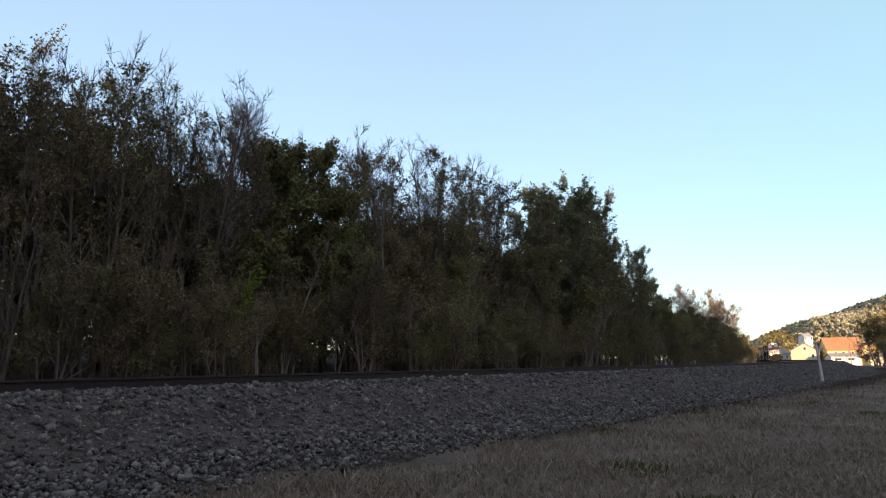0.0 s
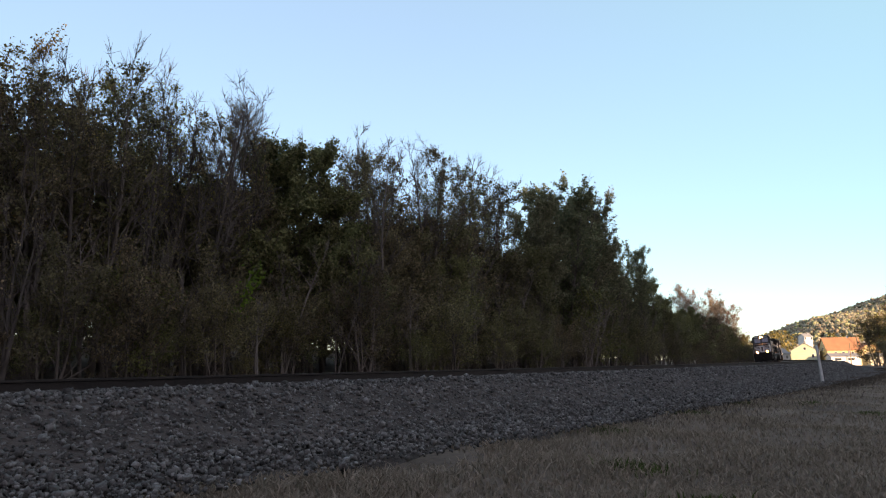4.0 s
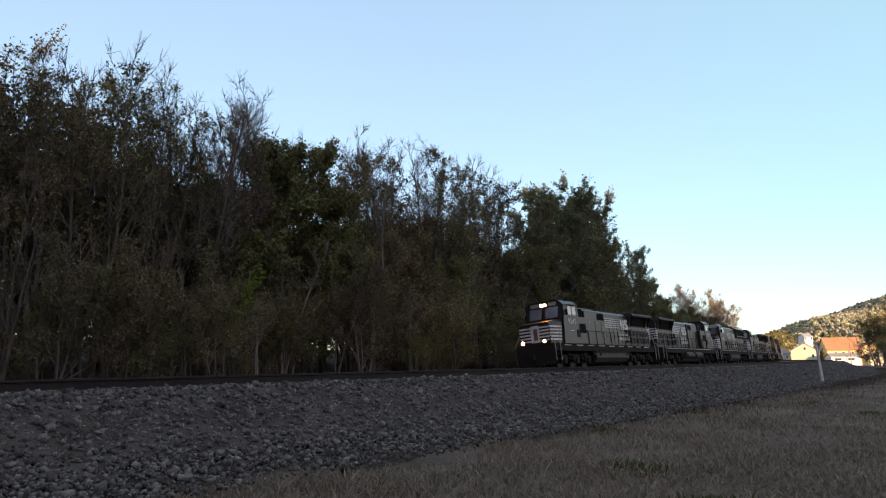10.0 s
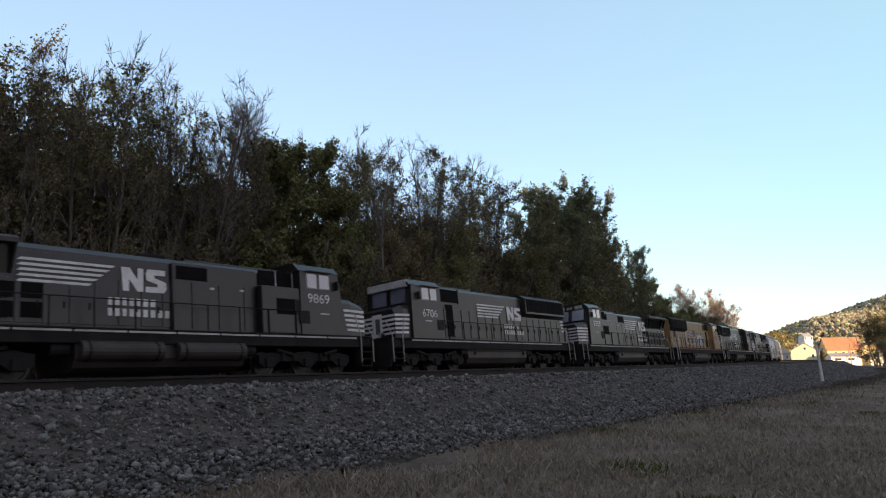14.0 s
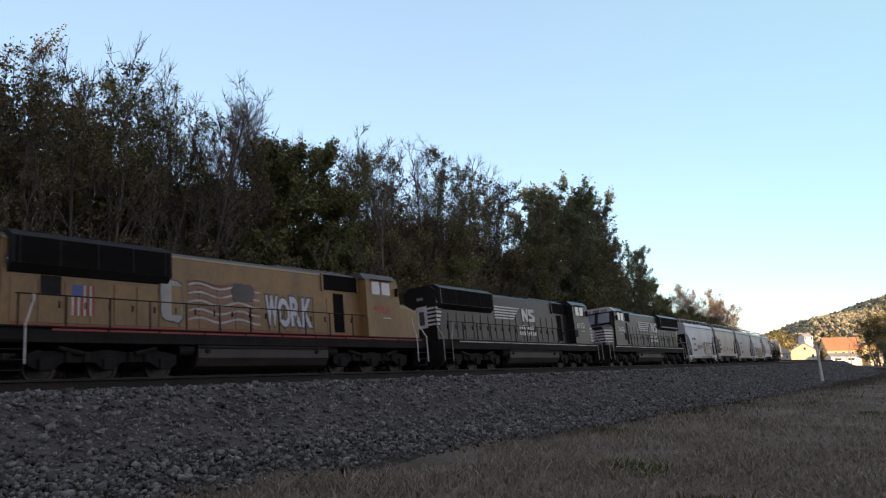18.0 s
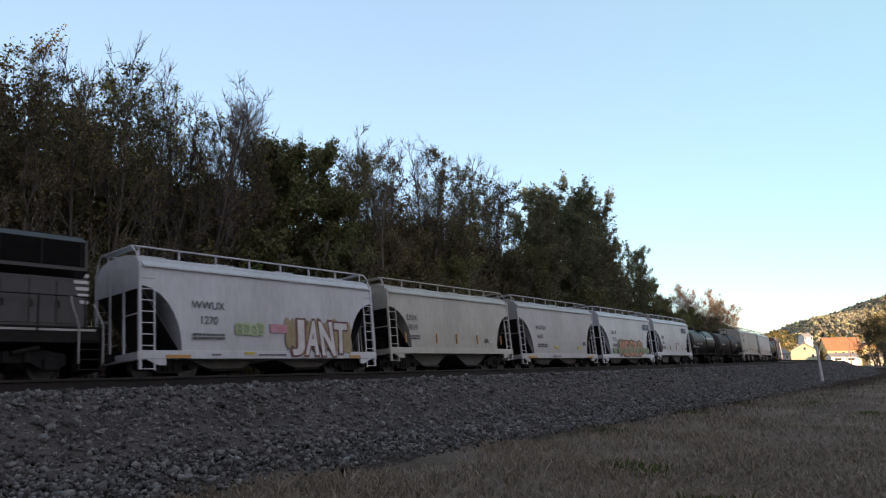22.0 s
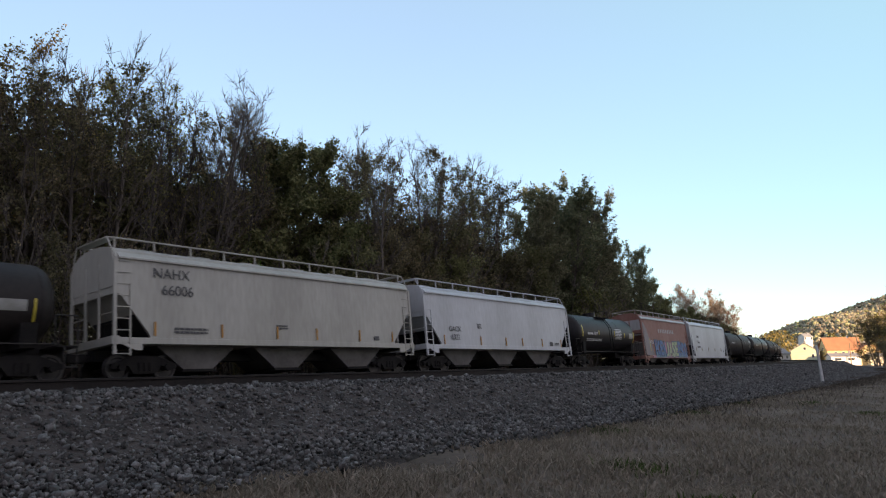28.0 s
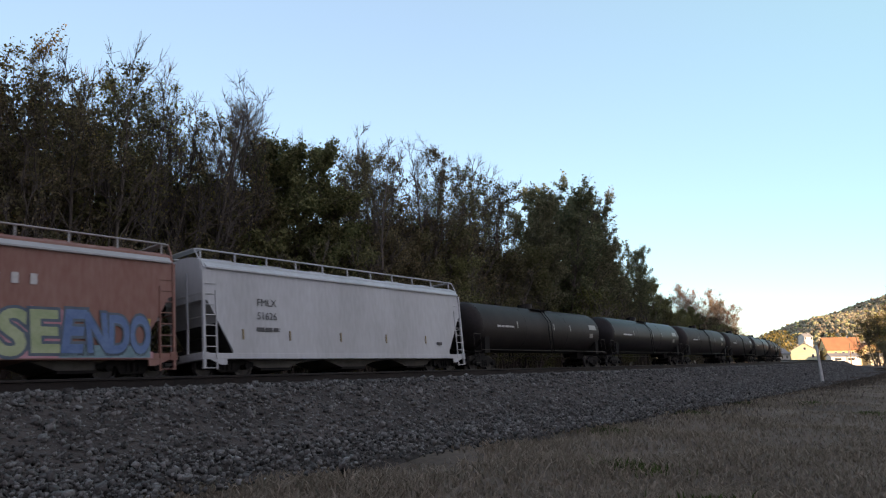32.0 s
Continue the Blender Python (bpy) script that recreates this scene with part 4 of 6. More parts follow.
def loco_side(y):
    bm = prism([(-2.55, 0.55), (-2.55, 0.88), (-1.9, 1.0), (-0.9, 0.92), (0.0, 1.05), (0.9, 0.92), (1.9, 1.0), (2.55, 0.88), (2.55, 0.55), (2.25, 0.38), (1.85, 0.38), (1.5, 0.62), (0.45, 0.62), (0.2, 0.38), (-0.2, 0.38), (-0.45, 0.62), (-1.5, 0.62), (-1.85, 0.38), (-2.25, 0.38)], y - 0.08, y + 0.08, "y")
    o = math.copysign(1, y)
    for x in (-2.05, 0, 2.05):
        box(bm, x - 0.2, x + 0.2, min(y, y + o * 0.2), max(y, y + o * 0.2), 0.36, 0.74, 0.03)
    for x in (-1.35, -0.75, 0.75, 1.35):
        rod(bm, (x, y + o * 0.1, 0.62), (x, y + o * 0.1, 0.96), 0.11, 8)
    rod(bm, (-1.7, y + o * 0.16, 1.08), (-0.9, y + o * 0.16, 0.9), 0.08, 8)
    rod(bm, (1.7, y + o * 0.16, 1.08), (0.9, y + o * 0.16, 0.9), 0.08, 8)
    return bm


LOCO_SIDES = [as_mesh("side_frame", loco_side(y), T["grime"]) for y in (-1.12, 1.12)]
AXLE = as_mesh("axle", rod(bmesh.new(), (0, -0.75, 0), (0, 0.75, 0), 0.09, 10), T["grime"])
BOLSTER = as_mesh("bolster", boxed(-0.25, 0.25, -1.0, 1.0, 0.5, 0.85, bevel=0.03), T["grime"])


def bogie(parent, x, axles, wheel, r, sides):
    b = part("bogie", BOLSTER, None, parent)
    b.location = (x, 0, 0)
    for me in sides:
        part("side_frame", me, None, b)
    for ax in axles:
        part("axle", AXLE, None, b).location = (ax, 0, r)
        for y, flip in ((0.76, 0), (-0.76, math.pi)):
            w = part("wheel", wheel, None, b)
            w.location, w.rotation_euler = (ax, y, r), (0, random.uniform(0, 6), flip)
    return b


def coupler_mesh():
    bm = boxed(-0.45, 0.28, -0.07, 0.07, 0.78, 0.96, bevel=0.02)
    box(bm, 0.10, 0.46, -0.16, 0.13, 0.72, 1.02, 0.04)
    return bm


COUPLER = as_mesh("coupler", coupler_mesh(), T["grime"])


def couplers(parent, half):
    for x, a in ((half - 0.45, 0), (-half + 0.45, math.pi)):
        c = part("coupler", COUPLER, None, parent)
        c.location, c.rotation_euler = (x, 0, 0), (0, 0, a)


# ---------------------------------------------------------------- locomotives
def stripes(parent, x0, x1, z0, z1, y, turn, n=5, slant=0.0, taper=0.0, material=None, name="stripe"):
    """A field of equal stripes on a side wall; x0 < x1 as seen from outside."""
    h = (z1 - z0) / (2 * n - 1)
    for i in range(n):
        z = z0 + 2 * i * h
        k = (n - 1 - i) * taper
        plate(parent, name, rect(x0, x1 - k, z, z + h, slant), y, material or T["white"], turn)


def flag_mark(parent, x, z, y, turn, size=1.0, split=False):
    """The railroad's white mark: a striped field, two slanted blocks and two lines under them."""
    s = size
    if split:
        stripes(parent, x, x + 1.62 * s, z, z + 0.62 * s, y, turn, 5)
        stripes(parent, x + 1.70 * s, x + 2.0 * s, z, z + 0.62 * s, y, turn, 5)
        stripes(parent, x + 2.04 * s, x + 2.62 * s, z, z + 0.62 * s, y, turn, 5, material=T["faded_white"])
    else:
        stripes(parent, x, x + 2.45 * s, z, z + 0.62 * s, y, turn, 5, 0.10 * s, 0.16 * s)
    block = [(2.78, -0.05), (2.95, -0.05), (2.95, 0.30), (3.20, -0.05), (3.38, -0.05), (3.38, 0.62), (3.21, 0.62), (3.21, 0.28), (2.96, 0.62), (2.72, 0.62)]
    curl = [(3.46, -0.05), (4.02, -0.05), (4.10, 0.05), (4.10, 0.26), (3.72, 0.38), (3.72, 0.46), (4.06, 0.46), (4.06, 0.62), (3.52, 0.62), (3.46, 0.52), (3.46, 0.30), (3.82, 0.20), (3.82, 0.11), (3.46, 0.11)]
    for shape in (block, curl):
        plate(parent, "emblem", [(x + u * s, z + v * s) for u, v in shape], y, T["white"], turn)
    for row, (a, b) in enumerate(((2.35, 3.8), (2.35, 4.1))):
        zz = z - (0.47 + 0.30 * row) * s
        u = x + a * s
        while u < x + b * s - 0.05:
            w = (0.13, 0.145, 0.115, 0.14)[int(u * 7) % 4] * s
            plate(parent, "lettering_bar", rect(u, u + w, zz, zz + 0.21 * s), y, T["white"], turn)
            u += w + 0.085 * s


def locomotive(length, maker, number, livery="black", hood_first=False, lit=False, label="", pale_brow=False, deck_seen=True):
    """A six-axle road switcher with its cab at +x; hood_first turns it end for end."""
    th = thing("locomotive", label, "locomotive", "locomotives of the freight train")
    kids_before = set(bpy.data.objects)
    half = length / 2
    e = half - 0.75                                   # ends of the deck
    body = T["black"] if livery == "black" else T["yellow"]
    roof = T["black"] if livery == "black" else T["grey"]
    turn = -1 if hood_first else 1                    # the wall that the camera sees
    # frame and deck
    part("frame", boxed(-e, e, -1.45, 1.45, 1.22, 1.68, bevel=0.02), T["grime"], th)
    part("deck", boxed(-e - 0.02, e + 0.02, -1.53, 1.53, 1.68, 1.74, bevel=0.01), T["grime"], th)
    stripe_col = T["white"] if livery == "black" else T["red"]
    u = -e + 1.6
    while u < e - 1.6:
        plate(th, "sill_stripe", rect(u, u + (1.12 if lit else 1.78), 1.60, 1.675), turn * 1.452, stripe_col, turn, 0.008)
        u += 2.0 if lit else 1.86
    # fuel tank with rounded lower edges
    tank = [(-1.35, 1.38), (-1.38, 0.75), (-1.2, 0.45), (-0.9, 0.33), (0.9, 0.33), (1.2, 0.45), (1.38, 0.75), (1.35, 1.38)]
    part("fuel_tank", prism(tank, -3.3, 3.3), T["tank_side"], th)
    if hood_first and maker == "A":
        for x in (-1.75, 1.75):
            part("air_reservoir", rod(bmesh.new(), (x - 1.45, turn * 1.38, 0.98), (x + 1.45, turn * 1.38, 0.98), 0.34, 18), T["tank_side"], th)
            for o in (-1.2, 1.2):
                part("tank_strap", rod(bmesh.new(), (x + o - 0.04, turn * 1.38, 0.98), (x + o + 0.04, turn * 1.38, 0.98), 0.355, 18), T["grime"], th)
    else:
        for y in (-1, 1):
            part("tank_lip", boxed(-3.32, 3.32, y * 1.385, y * 1.40, 1.10, 1.16), T["grime"], th)
            for x in (-2.9, 2.6):
                part("fuel_filler", rod(bmesh.new(), (x, y * 1.36, 1.0), (x, y * 1.44, 1.0), 0.09, 12), T["grime"], th)
    for x in (-3.75, 3.6):
        part("air_tank", rod(bmesh.new(), (x - 0.3, turn * 1.15, 1.05), (x + 0.3, turn * 1.15, 1.05), 0.22, 14), T["grime"], th)
    for x in (-half + 4.3, half - 4.6):
        bogie(th, x, (-2.05, 0, 2.05), BIG_WHEEL, 0.53, LOCO_SIDES)
    couplers(th, half)
    # pilots and steps
    for sx in (-1, 1):
        o = [(-1.5, 0.95), (-1.3, 0.32), (1.3, 0.32), (1.5, 0.95), (1.5, 1.66), (-1.5, 1.66)]
        part("pilot", prism(o, sx * (e - 0.02), sx * (e + 0.10)), T["grime"], th)
        for y in (-1, 1):
            st = part("steps", boxed(sx * (e - 0.75), sx * (e - 0.05), y * 1.05, y * 1.5, 1.3, 1.34), T["grime"], th)
            for z in (0.35, 0.67, 0.99):
                part("tread", boxed(sx * (e - 0.72), sx * (e - 0.08), y * 1.15, y * 1.52, z, z + 0.035), T["grime"], st)
            part("step_side", boxed(sx * (e - 0.76), sx * (e - 0.72), y * 1.1, y * 1.52, 0.33, 1.6), T["grime"], st)
            rail_mat = T["white"] if livery != "black" else T["board"]
            part("grab_rail", rods([(sx * (e - 0.76), y * 1.53, 0.55), (sx * (e - 0.76), y * 1.53, 1.75), (sx * (e - 1.0), y * 1.50, 2.55), (sx * (e - 1.0), y * 1.5, 2.72)], 0.028), rail_mat, th)
            part("grab_rail", rods([(sx * (e + 0.03), y * 1.53, 0.55), (sx * (e + 0.03), y * 1.53, 1.8), (sx * (e - 0.06), y * 1.1, 2.55)], 0.028), rail_mat, th)
    # hood
    cab1 = e - 1.7       # front wall of the cab
    cab0 = cab1 - 2.6
    h0 = -e + 0.25
    hw, ht = 0.98, 4.52 if maker == "A" else 4.76
    sec = [(-hw, 1.74), (-hw, ht - 0.22), (-hw + 0.28, ht), (hw - 0.28, ht), (hw, ht - 0.22), (hw, 1.74)]
    part("hood", prism(sec, h0, cab0), body, th)
    if livery != "black":
        part("hood_roof", prism([(-hw - 0.01, ht - 0.25), (-hw + 0.27, ht + 0.01), (hw - 0.27, ht + 0.01), (hw + 0.01, ht - 0.25)], h0 - 0.01, cab0), T["grey"], th)
    # doors along the hood
    x = h0 + 0.25
    rad_len = 4.9 if maker == "A" else 5.5
    while x < cab0 - 0.9:
        w = 0.74
        ztop = 3.30 if x < h0 + rad_len else 3.50
        for y in (-1, 1):
            p = part("hood_door", boxed(x, x + w, y * (hw + 0.001), y * (hw + 0.03), 1.9, ztop, bevel=0.008), body, th)
            if x < h0 + rad_len and maker == "A":
                for k in range(2):
                    part("door_screen", boxed(x + 0.1, x + w - 0.1, y * (hw + 0.028), y * (hw + 0.036), 2.0 + 0.62 * k, 2.5 + 0.62 * k), T["screen"], p)
            else:
                part("latch", boxed(x + w - 0.1, x + w - 0.05, y * (hw + 0.03), y * (hw + 0.06), 2.4, 2.62), T["grime"], p)
        x += w + 0.10
    # radiators at the hood's far end
    if maker == "A":
        rw = 1.52
        # a thin roof wing that overhangs a deep dark screen
        o = [(-rw, 4.30), (-rw, 4.44), (-rw + 0.18, 4.56), (rw - 0.18, 4.56), (rw, 4.44), (rw, 4.30)]
        part("radiator_wing", prism(o, h0 + 0.2, h0 + 0.25 + rad_len), T["tank_side"], th)
        part("radiator_core", prism([(-hw, 3.42), (-1.16, 4.30), (1.16, 4.30), (hw, 3.42)], h0 + 0.25, h0 + 0.25 + rad_len), body, th)
        for y in (-1, 1):
            part("radiator_screen", loft([[(xx, y * (hw + 0.03), 3.52), (xx, y * 1.19, 4.26), (xx, y * 1.10, 4.26), (xx, y * (hw - 0.02), 3.52)] for xx in (h0 + 1.25, h0 + rad_len - 0.5)]), T["void"], th)
            for xx in (h0 + 0.25, h0 + 1.15, h0 + rad_len - 0.45, h0 + rad_len + 0.18):
                part("wing_bracket", prism([(y * hw, 3.42), (y * (hw + 0.06), 3.42), (y * (rw - 0.08), 4.32), (y * 1.1, 4.32)], xx, xx + 0.07), body, th)
            part("louvre_panel", boxed(h0 + rad_len + 0.3, h0 + rad_len + 1.9, y * hw, y * (hw + 0.03), 3.62, 4.2, bevel=0.01), body, th)
        for k in range(5):
            part("roof_slat", boxed(h0 + 0.5 + 0.9 * k, h0 + 1.2 + 0.9 * k, -1.1, 1.1, 4.55, 4.60), T["screen"], th)
    else:
        rw = 1.30
        o = [(-hw, 3.46), (-rw, 3.72), (-rw, 4.60), (-hw + 0.1, 4.86), (hw - 0.1, 4.86), (rw, 4.60), (rw, 3.62), (hw, 3.42)]
        part("radiator", prism(o, h0 + 0.15, h0 + 0.15 + rad_len), roof if livery == "black" else T["screen"], th)
        for y in (-1, 1):
            part("radiator_screen", boxed(h0 + 0.25, h0 + rad_len + 0.05, y * rw, y * (rw + 0.012), 3.74, 4.58), T["void"], th)
            for k in range(5):
                part("radiator_rib", boxed(h0 + 0.35 + 1.25 * k, h0 + 0.40 + 1.25 * k, y * (rw + 0.012), y * (rw + 0.03), 3.72, 4.58), T["screen"], th)
        for k in range(3):
            part("fan", rod(bmesh.new(), (h0 + 1.3 + 1.6 * k, 0, 4.84), (h0 + 1.3 + 1.6 * k, 0, 4.97), 0.66, 20), T["grime"], th)
        for y in (-1, 1):
            part("brake_grid_screen", boxed(cab0 - 2.35, cab0 - 0.15, y * hw, y * (hw + 0.05), 3.90, 4.60), T["void"], th)
            part("grid_frame", boxed(cab0 - 2.45, cab0 - 2.35, y * hw, y * (hw + 0.08), 3.84, 4.66), body, th)
            part("grid_frame", boxed(cab0 - 0.15, cab0 - 0.05, y * hw, y * (hw + 0.08), 3.84, 4.66), body, th)
            part("doorway", boxed(cab0 - 1.75, cab0 - 1.1, y * (hw + 0.03), y * (hw + 0.045), 1.95, 3.75), T["void"], th)
    part("exhaust", boxed(-0.5, 0.6, -0.32, 0.32, ht - 0.02, ht + 0.25, bevel=0.05), T["grime"], th)
    part("roof_hatch", boxed(1.2, cab0 - 0.4, -0.6, 0.6, ht - 0.02, ht + 0.12, bevel=0.04), roof, th)
    if maker == "A":
        for y in (-1, 1):
            part("cab_hood_side", boxed(cab0 - 2.05, cab0 - 0.02, y * hw, y * 1.46, 1.74, 3.72, bevel=0.04), body, th)
            part("blower_housing", boxed(cab0 - 5.9, cab0 - 2.05, y * hw, y * 1.12, 1.74, 4.34, bevel=0.05), body, th)
            part("intake_opening", boxed(cab0 - 5.75, cab0 - 4.4, y * 1.12, y * 1.132, 3.70, 4.22), T["void"], th)
            part("side_opening", boxed(cab0 - 1.30, cab0 - 0.30, y * 1.46, y * 1.472, 2.55, 3.22), T["void"], th)
            part("side_grille", boxed(cab0 - 0.25, cab0 - 0.02, y * 1.46, y * 1.476, 2.55, 3.22), T["screen"], th)
            for k in range(2):
                part("rear_opening", boxed(cab0 - 1.85 + 0.92 * k, cab0 - 1.02 + 0.92 * k, y * (hw + 0.002), y * 1.05, 3.80, 4.44), T["void"], th)
                part("rear_post", boxed(cab0 - 1.00 + 0.92 * k, cab0 - 0.965 + 0.92 * k, y * 1.05, y * 1.09, 3.74, 4.46), T["faded_white"], th)
            part("lifting_lug", boxed(cab0 - 2.9, cab0 - 2.7, y * 1.12, y * 1.15, 3.42, 3.50), T["faded_white"], th)
            part("lifting_lug", boxed(cab0 - 4.3, cab0 - 4.1, y * 1.12, y * 1.15, 3.40, 3.48), T["faded_white"], th)
            for k in range(3):
                part("seam", boxed(cab0 - 5.1 + 1.2 * k, cab0 - 5.07 + 1.2 * k, y * 1.121, y * 1.132, 1.85, 3.6), T["void"], th)
            for k in range(2):
                for q in range(2):
                    part("door_louvre", boxed(h0 + rad_len + 0.55 - 0.85 * k, h0 + rad_len + 1.2 - 0.85 * k, y * (hw + 0.036), y * (hw + 0.046), 2.05 + 0.62 * q, 2.55 + 0.62 * q), T["void"], th)
    # hood end with stripes
    part("end_door", boxed(h0 - 0.03, h0, -0.4, 0.4, 1.8, 2.5, bevel=0.01), body, th)
    if livery == "black":
        hz = 1.0 / 9
        for i in range(5):
            z = 2.58 + 2 * i * hz
            part("end_stripe", boxed(h0 - 0.042, h0 - 0.03, -hw + 0.02, hw - 0.02, z, z + hz), T["white"], th)
            for y in (-1, 1):
                part("end_stripe", boxed(h0 - 0.03, h0 + 0.25 + 0.07 * i, y * (hw + 0.031), y * (hw + 0.043), z, z + hz), T["white"], th)
        plate_bm = boxed(h0 - 0.055, h0 - 0.043, -0.42, 0.30, 2.48, 3.68)
        part("end_emblem", plate_bm, T["white"], th)
        part("end_emblem", boxed(h0 - 0.062, h0 - 0.056, -0.22, 0.12, 2.65, 3.40), T["ink"], th)
    part("end_lamp", rod(bmesh.new(), (h0 - 0.08, 0.12, 4.12), (h0, 0.12, 4.12), 0.09, 12), T["lens"], th)
    part("end_lamp", rod(bmesh.new(), (h0 - 0.08, -0.12, 4.12), (h0, -0.12, 4.12), 0.09, 12), T["lens"], th)
    for y in (-1, 1):
        nb = part("number_board", boxed(h0 + 0.05, h0 + 0.85, y * hw, y * (hw + 0.05), 3.74, 4.02), T["ink"], th)
    lettering(number, 0.25, T["white"], th, h0 + 0.45, 3.88, turn * (hw + 0.052), turn, "number")
    # cab
    cw, roof_z = 1.50, 4.88
    cs = [(-cw, 1.74), (-cw, 4.50), (-cw + 0.32, roof_z - 0.05), (-cw + 0.6, roof_z), (cw - 0.6, roof_z), (cw - 0.32, roof_z - 0.05), (cw, 4.50), (cw, 1.74)]
    slope = 0.42 if maker != "S" else 0.1
    def ring(x, lean):
        return [(x - lean * max(0, (z - 3.45)) / 1.4, y, z) for y, z in cs]
    part("cab", loft([ring(cab0, 0), ring(cab1, slope)]), body, th)
    part("cab_roof", loft([[(x, y, z + 0.02) for y, z in cs[1:-1]] for x in (cab0 - 0.08, cab1 - slope + 0.16)]), body if livery == "black" else T["grey"], th)
    if pale_brow and maker == "S":
        part("brow", boxed(cab1 - slope + 0.02, cab1 - slope + 0.24, -1.3, 1.3, 4.42, 4.80, bevel=0.03), T["faded_white"], th, "faded white number board panel")
    elif pale_brow:
        part("brow", loft([[(x, y, z + 0.03) for y, z in cs[1:-1]] for x in (cab1 - slope - 0.5, cab1 - slope + 0.17)]), T["white"], th, "white brow over the windshield")
    # windows: dark glass in pale frames
    for y in (-1, 1):
        for a, b in ((cab0 + 0.35, cab0 + 0.98), (cab0 + 1.06, cab0 + 1.72)):
            w = part("cab_window", boxed(a, b, y * cw, y * (cw + 0.02), 3.74, 4.44, bevel=0.008), T["board"], th)
            part("pane", boxed(a + 0.05, b - 0.05, y * (cw + 0.018), y * (cw + 0.03), 3.79, 4.39), T["glass"], w)
        part("sun_visor", boxed(cab0 + 0.3, cab0 + 1.78, y * cw, y * (cw + 0.22), 4.48, 4.51), body, th)
        part("mirror", boxed(cab1 - 0.55, cab1 - 0.5, y * (cw + 0.02), y * (cw + 0.2), 3.75, 4.15), T["grime"], th)
        if livery == "black":
            part("vent", boxed(cab0 - 0.1, cab0 + 0.45, y * (cw + 0.0), y * (cw + 0.025), 2.2, 2.75), T["screen"], th)
    # windshields, with the reflected sky painted into the pane colour
    for a, b in ((-1.12, -0.16), (0.16, 1.12)):
        p = [(a, 3.62), (b, 3.62), (b, 4.42), (a, 4.42)]
        w = part("windshield", loft([[(cab1 - slope * (z - 3.45) / 1.4 + o, y, z) for y, z in p] for o in (-0.02, 0.035)]), T["sky_glare_glass"], th)
    # nose
    n0 = [(-1.36, 1.74), (-1.36, 3.24), (-1.2, 3.46), (1.2, 3.46), (1.36, 3.24), (1.36, 1.74)]
    n1 = [(-1.18, 1.74), (-1.18, 3.02), (-1.02, 3.22), (1.02, 3.22), (1.18, 3.02), (1.18, 1.74)]
    nose_x = cab1 + (1.58 if maker != "S" else 1.05)
    part("nose", loft([[(cab1 - 0.05, y, z) for y, z in n0], [(cab1 + 0.55, y * 0.99, z - 0.03) for y, z in n0], [(nose_x, y, z) for y, z in n1]]), body, th)
    if livery == "black":
        hz = 1.0 / 9
        for i in range(5):
            z = 1.97 + 2 * i * hz
            part("nose_stripe", boxed(nose_x, nose_x + 0.014, -1.14, 1.14, z, z + hz), T["white"], th)
            for y in (-1, 1):
                back = cab1 + 0.05 + 0.05 * (4 - i)
                part("nose_stripe", loft([[(back, y * 1.372, zz), (back, y * 1.384, zz), (cab1 + 0.55, y * 1.36, zz), (nose_x, y * 1.20, zz), (nose_x, y * 1.188, zz), (cab1 + 0.55, y * 1.345, zz)] for zz in (z, z + hz)]), T["white"], th)
        part("nose_emblem", boxed(nose_x + 0.014, nose_x + 0.022, -0.30, 0.36, 1.90, 3.06), T["white"], th)
        part("nose_emblem", boxed(nose_x + 0.022, nose_x + 0.028, -0.08, 0.22, 2.06, 2.84), T["ink"], th)
    else:
        part("nose_emblem", boxed(nose_x, nose_x + 0.014, -0.4, 0.4, 1.95, 2.6), T["red"], th)
    # lamps and number boards
    for y in (-0.13, 0.13):
        z = 4.62
        for nm, hx, hy, hz in (("headlight", cab1 - 0.2, y, z), ("ditch_light", e + 0.16, y * 6.4, 1.92)):
            lamp = part(nm, rod(bmesh.new(), (hx - 0.2, hy, hz), (hx, hy, hz), 0.115, 14), T["grime"], th)
            part("lens", rod(bmesh.new(), (hx, hy, hz), (hx + 0.006, hy, hz), 0.11, 14), T["lamp"] if lit else T["lens"], lamp)
    hood_bm = boxed(cab1 - 0.9, cab1 - 0.25, -0.32, 0.32, 4.46, 4.80, bevel=0.04)
    part("lamp_housing", hood_bm, body, th)
    for y in (-1, 1):
        part("number_board", boxed(cab1 - 0.42, cab1 - 0.20, y * 0.42, y * 1.02, 4.50, 4.76, bevel=0.02), T["board"], th)
    # cab number, horn, bell
    lettering(number, 0.42, T["white"] if livery == "black" else T["red"], th, (cab0 + cab1) / 2 - 0.25, 3.3 if maker == "A" else 3.05, turn * (cw + 0.004), turn, "number", 1.15)
    bars(th, -turn * (cab0 + cab1) / 2 - 0.2, -turn * (cab0 + cab1) / 2 + 0.35, 2.62, 2.70, turn * (cw + 0.002), T["white"], turn)
    part("horn", rods([(cab0 + 0.6, 0.3, roof_z), (cab0 + 0.6, 0.3, roof_z + 0.16), (cab0 + 1.1, 0.3, roof_z + 0.18)], 0.05), T["grime"], th)
    part("antenna_dome", rod(bmesh.new(), (cab0 + 1.5, -0.2, roof_z), (cab0 + 1.5, -0.2, roof_z + 0.1), 0.25, 14, 0.16), T["board"], th)
    # walkway railings
    post = as_mesh("stanchion", rod(bmesh.new(), (0, 0, 1.74), (0, 0, 2.72), 0.028, 6), T["grime"])
    for y in (-1.49, 1.49):
        rail = part("handrail", rods([(h0 + 0.2, y, 2.72), (cab0 - 0.1, y, 2.72)], 0.022), T["grime"], th)
        k = h0 + 0.3
        while k < cab0 - 0.2:
            part("stanchion", post, None, rail).location = (k, y, 0)
